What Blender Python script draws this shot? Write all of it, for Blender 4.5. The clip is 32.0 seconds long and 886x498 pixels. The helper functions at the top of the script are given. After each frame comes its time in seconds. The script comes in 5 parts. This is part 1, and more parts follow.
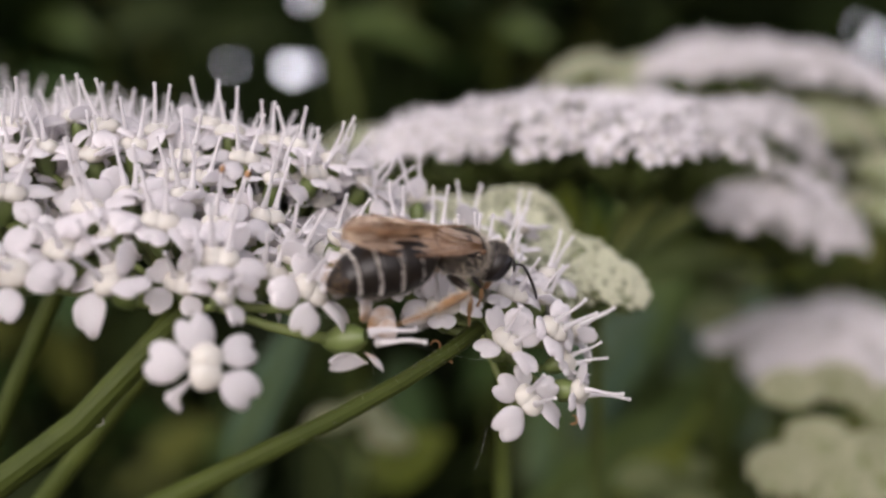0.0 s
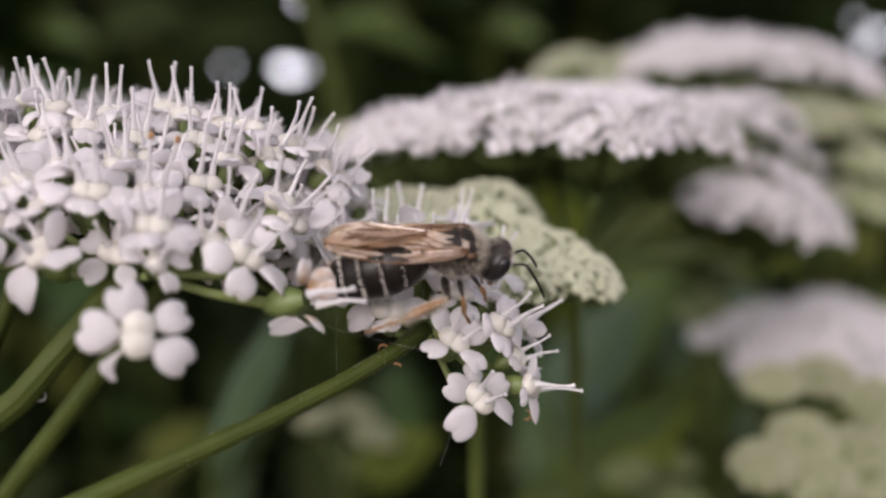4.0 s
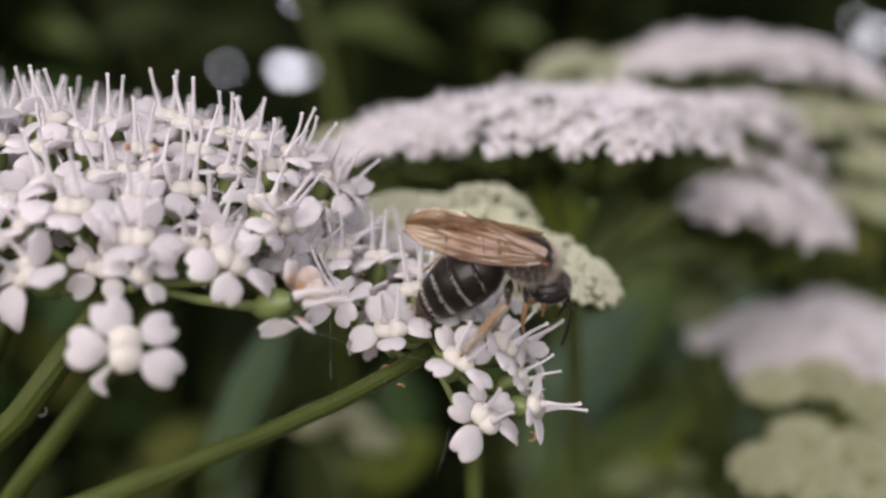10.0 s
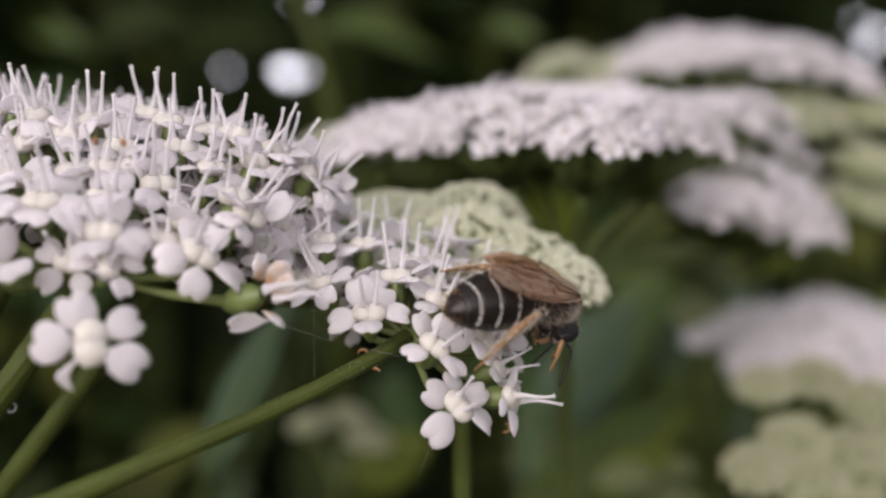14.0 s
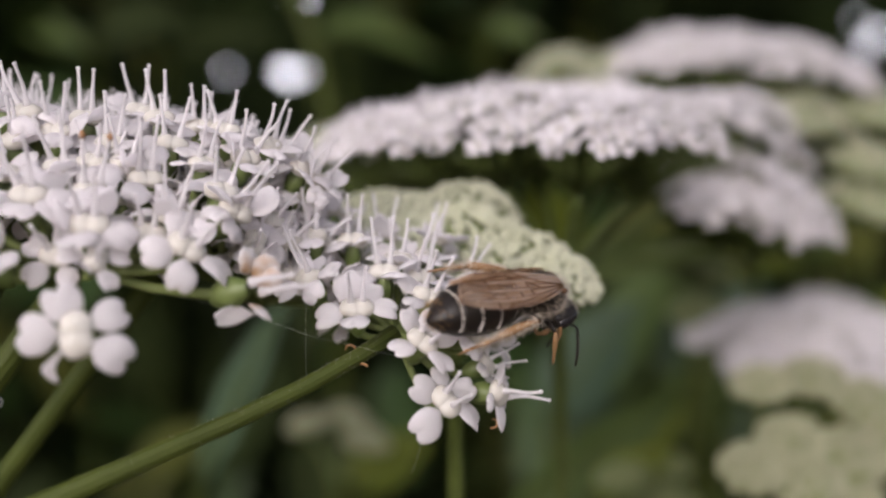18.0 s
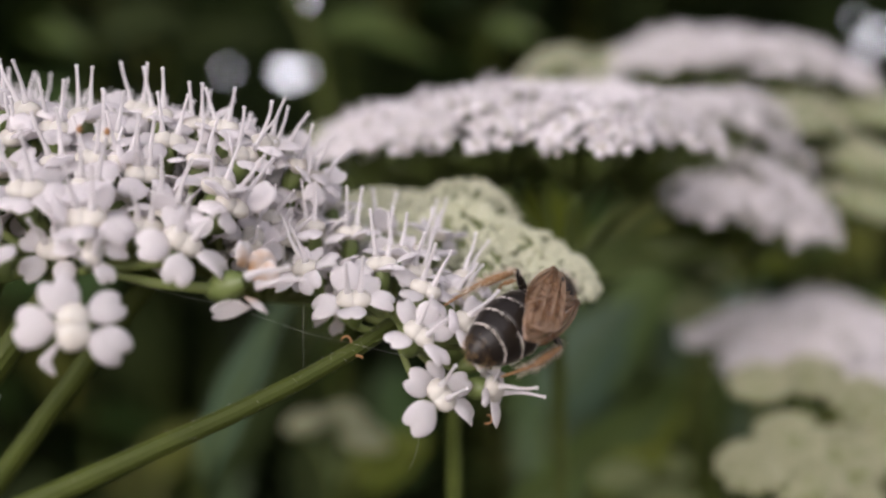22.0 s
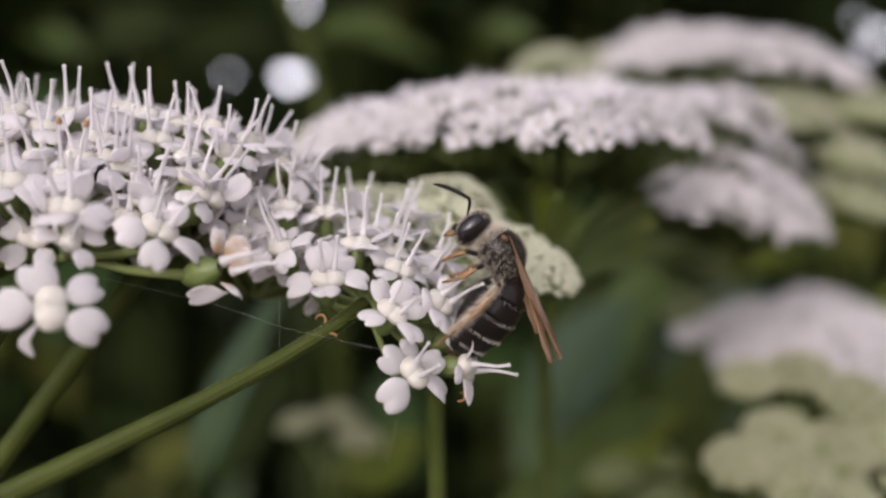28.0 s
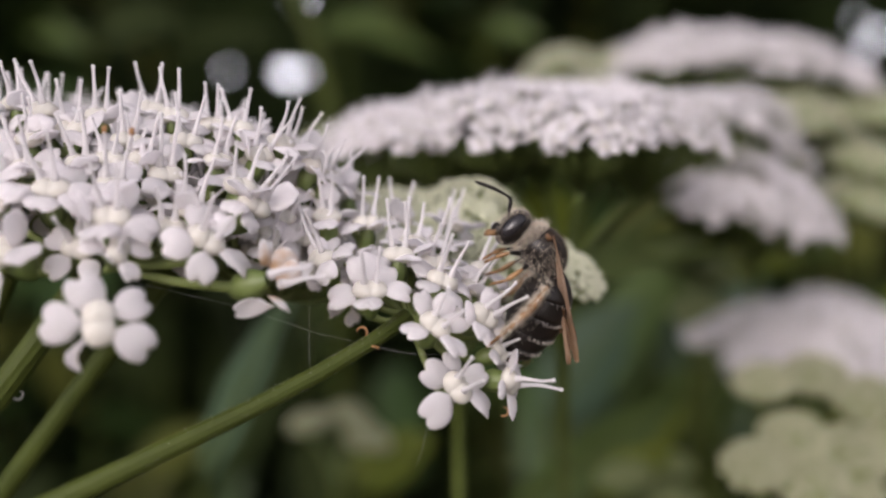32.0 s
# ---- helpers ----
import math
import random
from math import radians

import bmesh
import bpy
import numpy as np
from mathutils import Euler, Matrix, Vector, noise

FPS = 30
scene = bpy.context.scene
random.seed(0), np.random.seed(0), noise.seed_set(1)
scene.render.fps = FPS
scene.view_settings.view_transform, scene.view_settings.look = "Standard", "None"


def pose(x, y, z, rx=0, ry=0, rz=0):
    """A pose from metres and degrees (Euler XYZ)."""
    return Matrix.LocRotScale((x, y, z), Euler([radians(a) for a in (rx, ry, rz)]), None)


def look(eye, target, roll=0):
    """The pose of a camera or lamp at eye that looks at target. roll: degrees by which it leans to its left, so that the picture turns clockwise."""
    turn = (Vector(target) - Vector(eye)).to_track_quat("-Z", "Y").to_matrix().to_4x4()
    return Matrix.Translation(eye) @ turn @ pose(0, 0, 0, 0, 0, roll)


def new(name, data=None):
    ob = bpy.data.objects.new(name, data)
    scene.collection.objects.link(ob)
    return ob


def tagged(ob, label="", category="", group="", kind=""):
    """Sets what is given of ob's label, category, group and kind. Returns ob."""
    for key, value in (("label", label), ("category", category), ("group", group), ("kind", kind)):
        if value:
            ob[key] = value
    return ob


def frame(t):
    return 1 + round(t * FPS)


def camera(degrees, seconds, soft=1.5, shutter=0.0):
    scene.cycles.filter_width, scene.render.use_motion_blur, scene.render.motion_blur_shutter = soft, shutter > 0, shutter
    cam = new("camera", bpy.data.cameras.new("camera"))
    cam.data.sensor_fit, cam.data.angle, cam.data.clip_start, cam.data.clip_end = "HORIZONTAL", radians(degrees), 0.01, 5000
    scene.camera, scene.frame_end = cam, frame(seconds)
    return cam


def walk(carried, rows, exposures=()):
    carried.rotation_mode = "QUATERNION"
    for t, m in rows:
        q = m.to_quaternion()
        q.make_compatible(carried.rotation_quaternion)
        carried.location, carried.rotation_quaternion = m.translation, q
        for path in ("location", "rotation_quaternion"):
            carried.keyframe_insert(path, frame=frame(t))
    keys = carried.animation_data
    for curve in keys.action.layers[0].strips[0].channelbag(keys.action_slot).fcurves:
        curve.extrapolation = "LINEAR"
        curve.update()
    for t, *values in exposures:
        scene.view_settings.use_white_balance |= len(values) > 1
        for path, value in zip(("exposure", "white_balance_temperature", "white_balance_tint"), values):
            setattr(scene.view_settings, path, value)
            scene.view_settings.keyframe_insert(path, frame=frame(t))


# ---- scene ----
MM = 0.001
EYE_Z = 600.0          # height of the lens above the ground, in millimetres


def place(x, y, z):
    """Millimetres right of, beyond and above the lens's first place, as a point of the world."""
    return Vector((x, y, z + EYE_Z)) * MM


def turned(w):
    """A small turn, given as an axis times hundredths of a radian."""
    v = Vector(w) * 0.01
    return Matrix.Rotation(v.length, 4, v.normalized() if v.length > 1e-9 else Vector((0, 0, 1)))


def swayed(rows, pivot):
    """Rows of seconds, shift in mm and turn, as rows for walk() about a pivot in mm."""
    return [(r[0], Matrix.Translation(place(pivot[0] + r[1], pivot[1] + r[2], pivot[2] + r[3])) @ turned(r[4:7])) for r in rows]


UPRIGHT = pose(0, 0, 0, 90, 0, 0)
cam = camera(45, 32.0, soft=2.4)
cam.data.dof.use_dof = True
cam.data.dof.focus_distance = 0.0506
cam.data.dof.aperture_fstop = 20.5
cam.data.dof.aperture_blades = 0
CAM_ROWS = [
    (0, -3.379, -1.523, 0.431, -0.257, -1.387, -0.304),
    (0.5, -3.443, -1.526, 0.615, -0.522, -1.361, -0.426),
    (1, -3.239, -1.481, 0.519, -0.404, -1.105, -0.288),
    (1.5, -3.102, -1.424, 0.667, -0.529, -0.983, -0.298),
    (2, -2.667, -1.325, 0.529, -0.314, -0.945, -0.275),
    (2.5, -2.564, -1.22, 0.466, -0.418, -0.824, -0.375),
    (3, -1.716, -1.061, 0.215, -0.252, -0.674, -0.346),
    (3.5, -1.667, -0.923, 0.068, -0.209, -0.598, -0.313),
    (5.5, -1.645, -0.632, 0.055, -0.246, -0.637, -0.303),
    (6, -1.684, -0.535, 0.071, -0.262, -0.649, -0.331),
    (6.5, -1.631, -0.465, 0.103, -0.32, -0.684, -0.317),
    (7, -1.743, -0.34, 0.04, -0.256, -0.679, -0.356),
    (7.5, -1.644, -0.272, 0.098, -0.278, -0.656, -0.309),
    (8, -1.635, -0.219, 0.087, -0.238, -0.539, -0.305),
    (8.5, -1.626, -0.174, 0.121, -0.233, -0.484, -0.301),
    (9, -1.616, -0.155, 0.324, -0.224, -0.304, -0.33),
    (9.5, -1.506, -0.144, 0.379, -0.247, -0.217, -0.35),
    (10, -1.422, -0.104, 0.374, -0.219, -0.168, -0.282),
    (10.5, -1.346, -0.136, 0.358, -0.179, -0.17, -0.285),
    (11, -1.13, -0.119, 0.371, -0.208, -0.163, -0.238),
    (11.5, -1.109, -0.11, 0.358, -0.215, -0.175, -0.285),
    (12, -1.096, -0.129, 0.327, -0.205, -0.199, -0.238),
    (12.5, -1.113, -0.158, 0.344, -0.198, -0.171, -0.301),
    (13, -1.01, -0.125, 0.343, -0.112, -0.087, -0.201),
    (13.5, -0.793, -0.053, 0.246, -0.113, -0.069, -0.243),
    (14, -0.598, -0.018, 0.192, -0.055, -0, -0.157),
    (14.5, -0.441, -0.03, 0.042, -0.04, 0.126, -0.179),
    (16.5, -0.185, 0.035, 0.062, -0.019, 0.217, -0.112),
    (17, -0.193, 0.05, 0.039, 0.004, 0.177, -0.099),
    (17.5, -0.178, 0.034, 0.017, 0.025, 0.133, -0.084),
    (18, -0.171, 0.024, 0.09, -0.013, 0.123, -0.07),
    (18.5, -0.098, 0.041, 0.042, 0.012, 0.085, -0.055),
    (19, 0, 0.002, 0, 0, 0, -0),
    (19.5, -0.087, 0.029, 0.003, 0.003, 0.068, -0.051),
    (20, -0.079, 0.039, -0, 0.016, 0.098, -0.038),
    (20.5, -0.074, 0.023, 0.001, 0.048, 0.148, -0.046),
    (21, -0.046, 0.041, -0.039, 0.025, 0.152, -0.018),
    (21.5, -0.06, 0.029, -0.033, 0.016, 0.137, -0.065),
    (22, -0.047, 0.046, -0.037, 0.02, 0.121, -0.037),
    (22.5, -0.014, 0.078, -0.054, 0.044, 0.138, 0.035),
    (23, -0.019, 0.085, -0.046, 0.034, 0.139, 0.045),
    (23.5, 0.046, 0.078, -0.117, 0.091, 0.14, 0.046),
    (24, 0.068, 0.075, -0.185, 0.088, 0.158, 0.071),
    (24.5, 0.129, 0.048, -0.195, 0.154, 0.234, 0.108),
    (25, 0.615, 0.044, -0.249, 0.118, 0.299, 0.174),
    (25.5, 0.763, -0.043, -0.372, 0.178, 0.336, 0.181),
    (27.5, 1.022, -0.204, -0.519, 0.28, 0.551, 0.247),
    (28, 1.291, -0.076, -0.482, 0.307, 0.729, 0.307),
    (28.5, 1.679, -0.015, -0.587, 0.56, 0.918, 0.434),
    (29, 0.968, -0.066, -0.138, 0.197, 0.824, 0.235),
    (29.5, 0.909, -0.137, -0.255, 0.357, 0.803, 0.328),
    (30, 0.542, -0.138, -0.142, 0.172, 0.671, 0.197),
    (30.5, 0.597, -0.041, -0.204, 0.258, 0.594, 0.232),
    (31, 0.284, 0.065, -0.09, 0.112, 0.421, 0.101),
    (31.5, -0.087, -0.049, -0.195, 0.079, 0.283, 0.01),
    (32, -0.302, -0.001, -0.103, 0.037, 0.248, -0.034),
]
walk(cam, [(t, m @ UPRIGHT) for t, m in swayed(CAM_ROWS, (0, 0, 0))], exposures=((0, 0.24, 6340, 20), (32, 0.24, 6340, 20)))

# ---- light ----
world = bpy.data.worlds.new("sky")
scene.world = world
world.use_nodes = True
wn = world.node_tree.nodes
sky = wn.new("ShaderNodeTexSky")
sky.sky_type = "NISHITA"
sky.sun_disc = False
sky.sun_elevation = radians(24)
sky.sun_rotation = radians(200)
sky.air_density, sky.dust_density, sky.ozone_density = 1.0, 4.0, 1.0
wn["Background"].inputs["Strength"].default_value = 0.15
pale = wn.new("ShaderNodeHueSaturation")      # thin white cloud takes most of the blue out of the sky
pale.inputs["Saturation"].default_value = 0.35
world.node_tree.links.new(sky.outputs[0], pale.inputs["Color"])
world.node_tree.links.new(pale.outputs[0], wn["Background"].inputs[0])
sun = new("sun", bpy.data.lights.new("sun", "SUN"))
sun.data.energy, sun.data.angle, sun.data.color = 0.56, radians(175), (1.0, 0.95, 0.92)
sun.matrix_world = look((-0.5, -2.8, 1.55), (0, 0.05, 0.6))

# ---- materials ----


def material(name, base, rough=0.6, second=None, scale=300.0, fine=None, bump=0.1, sss=0.0, trans=0.0, metal=0.0,
             spec=0.5, sheen=0.0, depth=0.0001, coat=0.0):
    """A procedural surface: two colours mixed by noise at one scale, with finer relief, some light let through."""
    m = bpy.data.materials.new(name)
    m.use_nodes = True
    nt, n = m.node_tree, m.node_tree.nodes
    b = n["Principled BSDF"]
    tex = n.new("ShaderNodeTexCoord")
    no = n.new("ShaderNodeTexNoise")
    no.inputs["Scale"].default_value, no.inputs["Detail"].default_value = scale, 5
    nt.links.new(tex.outputs["Object"], no.inputs["Vector"])
    info = n.new("ShaderNodeObjectInfo")
    mix = n.new("ShaderNodeMix")
    mix.data_type = "RGBA"
    second = second or tuple(c * 0.8 for c in base)
    mix.inputs["A"].default_value, mix.inputs["B"].default_value = (*base, 1), (*second, 1)
    ramp = n.new("ShaderNodeMapRange")
    ramp.inputs["From Min"].default_value, ramp.inputs["From Max"].default_value = 0.3, 0.7
    nt.links.new(no.outputs["Fac"], ramp.inputs["Value"])
    nt.links.new(ramp.outputs[0], mix.inputs["Factor"])
    hsv = n.new("ShaderNodeHueSaturation")
    vary = n.new("ShaderNodeMapRange")
    vary.inputs["To Min"].default_value, vary.inputs["To Max"].default_value = 0.92, 1.06
    nt.links.new(info.outputs["Random"], vary.inputs["Value"])
    nt.links.new(vary.outputs[0], hsv.inputs["Value"])
    nt.links.new(mix.outputs["Result"], hsv.inputs["Color"])
    nt.links.new(hsv.outputs[0], b.inputs["Base Color"])
    b.inputs["Roughness"].default_value, b.inputs["Metallic"].default_value = rough, metal
    b.inputs["Specular IOR Level"].default_value = spec
    b.inputs["Sheen Weight"].default_value = sheen
    b.inputs["Coat Weight"].default_value = coat
    if sss:
        b.inputs["Subsurface Weight"].default_value = sss
        b.inputs["Subsurface Radius"].default_value = (1.0, 0.9, 0.8)
        b.inputs["Subsurface Scale"].default_value = 0.0011
    if bump:
        f = n.new("ShaderNodeTexNoise")
        f.inputs["Scale"].default_value, f.inputs["Detail"].default_value = fine or scale * 6, 4
        nt.links.new(tex.outputs["Object"], f.inputs["Vector"])
        bp = n.new("ShaderNodeBump")
        bp.inputs["Strength"].default_value, bp.inputs["Distance"].default_value = bump, depth
        nt.links.new(f.outputs["Fac"], bp.inputs["Height"])
        nt.links.new(bp.outputs[0], b.inputs["Normal"])
    if trans:
        t = n.new("ShaderNodeBsdfTranslucent")
        nt.links.new(hsv.outputs[0], t.inputs["Color"])
        ms = n.new("ShaderNodeMixShader")
        ms.inputs[0].default_value = trans
        nt.links.new(b.outputs[0], ms.inputs[1])
        nt.links.new(t.outputs[0], ms.inputs[2])
        nt.links.new(ms.outputs[0], n["Material Output"].inputs[0])
    return m


PETAL = material("petal_white", (0.95, 0.929, 0.938), 0.65, (0.925, 0.904, 0.913), 900, bump=0.15, trans=0.68, depth=0.00003, spec=0.12)
PETAL_OLD = material("petal_browned", (0.88, 0.85, 0.84), 0.55, (0.85, 0.80, 0.78), 900, bump=0.2, sss=0.4, trans=0.3)
DISC = material("disc_cream", (0.60, 0.575, 0.515), 0.5, (0.55, 0.525, 0.465), 1500, bump=0.3, sss=0.2, spec=0.3, depth=0.00003)
STYLE = material("style_white", (0.88, 0.86, 0.87), 0.35, (0.83, 0.81, 0.81), 900, bump=0.1, trans=0.45, depth=0.00003)
BROWN_TIP = material("tip_brown", (0.38, 0.20, 0.08), 0.6, (0.24, 0.12, 0.05), 1500, bump=0.2)
STEM = material("stem_green", (0.068, 0.088, 0.016), 0.55, (0.043, 0.058, 0.010), 350, bump=0.3, trans=0.08, spec=0.2)
RAY_GREEN = material("ray_green", (0.115, 0.155, 0.036), 0.55, (0.085, 0.118, 0.026), 350, bump=0.3, trans=0.1)
PEDICEL = material("pedicel_pale_green", (0.20, 0.25, 0.075), 0.5, (0.15, 0.19, 0.05), 500, bump=0.2, trans=0.25)
OVARY = material("ovary_green", (0.095, 0.14, 0.032), 0.45, (0.14, 0.18, 0.055), 700, bump=0.3)
BUD_GREEN = material("bud_green", (0.27, 0.31, 0.14), 0.6, (0.20, 0.24, 0.10), 900, bump=0.3, trans=0.2)
BUD = material("bud_cream_green", (0.66, 0.68, 0.49), 0.55, (0.74, 0.75, 0.58), 350, bump=0.3, trans=0.32)
# a greener bud colour, also darkened to stand for shade low down
BUD_SHADED = material("bud_shaded_green", (0.39, 0.40, 0.24), 0.55, (0.47, 0.48, 0.32), 350, bump=0.3, trans=0.3)
FAR_PETAL = material("petal_white_soft", (0.95, 0.925, 0.938), 0.6, (0.91, 0.885, 0.898), 300, bump=0.2, trans=0.32)
LEAF = material("leaf_green", (0.046, 0.082, 0.023), 0.45, (0.028, 0.054, 0.016), 60, bump=0.4, trans=0.25, spec=0.2)
LEAF_MID = material("leaf_mid_green", (0.085, 0.125, 0.034), 0.5, (0.055, 0.085, 0.022), 60, bump=0.4, trans=0.3, spec=0.2)
LEAF_BLUE = material("leaf_bluish", (0.062, 0.10, 0.056), 0.4, (0.045, 0.078, 0.042), 60, bump=0.4, trans=0.2, spec=0.2)
LEAF_YELLOW = material("leaf_yellow_green", (0.16, 0.19, 0.02), 0.5, (0.09, 0.12, 0.014), 60, bump=0.4, trans=0.4, spec=0.2)
LEAF_OLIVE = material("leaf_olive", (0.11, 0.12, 0.025), 0.5, (0.06, 0.07, 0.015), 40, bump=0.4, trans=0.25, spec=0.2)
# leaf green made nearly black in its colour to stand for deep shade
LEAF_SHADED = material("leaf_shaded", (0.025, 0.036, 0.010), 0.7, (0.008, 0.011, 0.005), 30, bump=0.4, trans=0.15, spec=0.06)
SOIL = material("soil", (0.15, 0.125, 0.095), 0.9, (0.10, 0.085, 0.065), 40, bump=0.6, depth=0.004)
BLACK = material("cuticle_black", (0.009, 0.007, 0.006), 0.34, (0.016, 0.012, 0.009), 900, bump=0.35, depth=0.00005, spec=0.3)
EYE = material("eye_dark", (0.012, 0.011, 0.012), 0.15, (0.02, 0.018, 0.02), 2000, bump=0.1, fine=14000, depth=0.00001)
HAIR_PALE = material("hair_pale", (0.70, 0.63, 0.52), 0.7, (0.52, 0.45, 0.35), 2000, bump=0, sheen=0.3, trans=0.2)
HAIR_WHITE = material("hair_white", (0.80, 0.77, 0.72), 0.7, (0.70, 0.66, 0.60), 2000, bump=0, trans=0.2)
HAIR_BROWN = material("hair_brown", (0.22, 0.17, 0.12), 0.7, (0.12, 0.09, 0.065), 2000, bump=0, trans=0.2)
HAIR_GOLD = material("hair_golden", (0.50, 0.34, 0.16), 0.6, (0.30, 0.18, 0.08), 2000, bump=0, trans=0.2)
LEG = material("leg_orange_brown", (0.33, 0.185, 0.08), 0.4, (0.20, 0.11, 0.045), 1500, bump=0.2, trans=0.1)
VEIN = material("vein_brown", (0.15, 0.075, 0.03), 0.3, (0.09, 0.045, 0.02), 900, bump=0)
SILK = material("silk_grey", (0.5, 0.5, 0.48), 0.3, (0.4, 0.4, 0.4), 900, bump=0)


def brown_claws(m):
    """Browns the narrow foot of a withered petal."""
    nt, n = m.node_tree, m.node_tree.nodes
    tex, xyz, no, rng, add = n.new("ShaderNodeTexCoord"), n.new("ShaderNodeSeparateXYZ"), n.new("ShaderNodeTexNoise"), n.new("ShaderNodeMapRange"), n.new("ShaderNodeMath")
    mix = n.new("ShaderNodeMix")
    mix.data_type = "RGBA"
    no.inputs["Scale"].default_value = 1400
    nt.links.new(tex.outputs["Object"], xyz.inputs[0])
    nt.links.new(tex.outputs["Object"], no.inputs["Vector"])
    add.operation = "MULTIPLY_ADD"
    add.inputs[1].default_value = 0.0014
    nt.links.new(no.outputs["Fac"], add.inputs[0])
    nt.links.new(xyz.outputs["X"], add.inputs[2])
    rng.inputs["From Min"].default_value, rng.inputs["From Max"].default_value = 0.0008, 0.0014
    nt.links.new(add.outputs[0], rng.inputs["Value"])
    nt.links.new(rng.outputs[0], mix.inputs["Factor"])
    hsv = n["Hue/Saturation/Value"] if "Hue/Saturation/Value" in n else n["Hue Saturation Value"]
    mix.inputs["A"].default_value = (0.50, 0.26, 0.08, 1)
    nt.links.new(hsv.outputs[0], mix.inputs["B"])
    nt.links.new(mix.outputs["Result"], n["Principled BSDF"].inputs["Base Color"])


brown_claws(PETAL_OLD)


def wing_material():
    """A brownish membrane that lets part of the light straight through."""
    m = bpy.data.materials.new("wing_membrane")
    m.use_nodes = True
    nt, n = m.node_tree, m.node_tree.nodes
    b = n["Principled BSDF"]
    tex, no, bp = n.new("ShaderNodeTexCoord"), n.new("ShaderNodeTexNoise"), n.new("ShaderNodeBump")
    no.inputs["Scale"].default_value, no.inputs["Detail"].default_value = 900, 4
    nt.links.new(tex.outputs["Object"], no.inputs["Vector"])
    mix = n.new("ShaderNodeMix")
    mix.data_type = "RGBA"
    mix.inputs["A"].default_value, mix.inputs["B"].default_value = (0.40, 0.23, 0.11, 1), (0.80, 0.61, 0.47, 1)
    nt.links.new(no.outputs["Fac"], mix.inputs["Factor"])
    nt.links.new(mix.outputs["Result"], b.inputs["Base Color"])
    b.inputs["Roughness"].default_value = 0.24
    b.inputs["Coat Weight"].default_value, b.inputs["Coat Roughness"].default_value = 1.0, 0.12
    b.inputs["Specular IOR Level"].default_value, b.inputs["IOR"].default_value = 1.0, 2.1
    bp.inputs["Strength"].default_value, bp.inputs["Distance"].default_value = 0.7, 0.00015
    nt.links.new(no.outputs["Fac"], bp.inputs["Height"])
    nt.links.new(bp.outputs[0], b.inputs["Normal"])
    t, tl, m1, m2 = n.new("ShaderNodeBsdfTransparent"), n.new("ShaderNodeBsdfTranslucent"), n.new("ShaderNodeMixShader"), n.new("ShaderNodeMixShader")
    t.inputs[0].default_value = (0.93, 0.78, 0.58, 1)
    nt.links.new(mix.outputs["Result"], tl.inputs[0])
    m1.inputs[0].default_value, m2.inputs[0].default_value = 0.30, 0.42
    nt.links.new(b.outputs[0], m1.inputs[1])
    nt.links.new(tl.outputs[0], m1.inputs[2])
    nt.links.new(m1.outputs[0], m2.inputs[1])
    nt.links.new(t.outputs[0], m2.inputs[2])
    nt.links.new(m2.outputs[0], n["Material Output"].inputs[0])
    return m


WING = wing_material()

# ---- mesh helpers: all in millimetres, scaled once when the mesh is made ----


class Shape:
    """Vertices and faces gathered in mm, several pieces in one mesh, with a material slot per face."""

    def __init__(self):
        self.v, self.f, self.s = [], [], []

    def add(self, verts, faces, m=None, slot=0):
        k = len(self.v)
        self.v += [(m @ Vector(p))[:] if m is not None else tuple(p) for p in verts]
        self.f += [tuple(i + k for i in f) for f in faces]
        self.s += [slot] * len(faces)
        return self

    def join(self, other, m=None, slot=None):
        k = len(self.v)
        self.v += [(m @ Vector(p))[:] if m is not None else p for p in other.v]
        self.f += [tuple(i + k for i in f) for f in other.f]
        self.s += [s if slot is None else slot for s in other.s]
        return self

    def mesh(self, name, mats, smooth=True):
        me = bpy.data.meshes.new(name)
        me.from_pydata([(x * MM, y * MM, z * MM) for x, y, z in self.v], [], self.f)
        for mt in (mats if isinstance(mats, (list, tuple)) else [mats]):
            me.materials.append(mt)
        me.polygons.foreach_set("material_index", self.s)
        me.polygons.foreach_set("use_smooth", [smooth] * len(self.f))
        me.update()
        return me


def part(name, shape, mats, parent=None, label="", m=None):
    """Links a shape (or a ready mesh) as one object under a thing or a part; m is its pose in mm in the parent's space."""
    me = shape if isinstance(shape, bpy.types.Mesh) else shape.mesh(name, mats)
    ob = new(name, me)
    if parent is not None:
        ob.parent = parent
    if m is not None:
        ob.matrix_basis = scaled(m)
    if label:
        ob["label"] = label
    return ob


def scaled(m):
    r = m.copy()
    r.translation = m.translation * MM
    return r


def scaled_up(m):
    r = m.copy()
    r.translation = m.translation / MM
    return r


def empty_thing(name, origin, label, category, group=""):
    ob = new(name)
    ob.location = place(*origin)
    return tagged(ob, label, category, group)


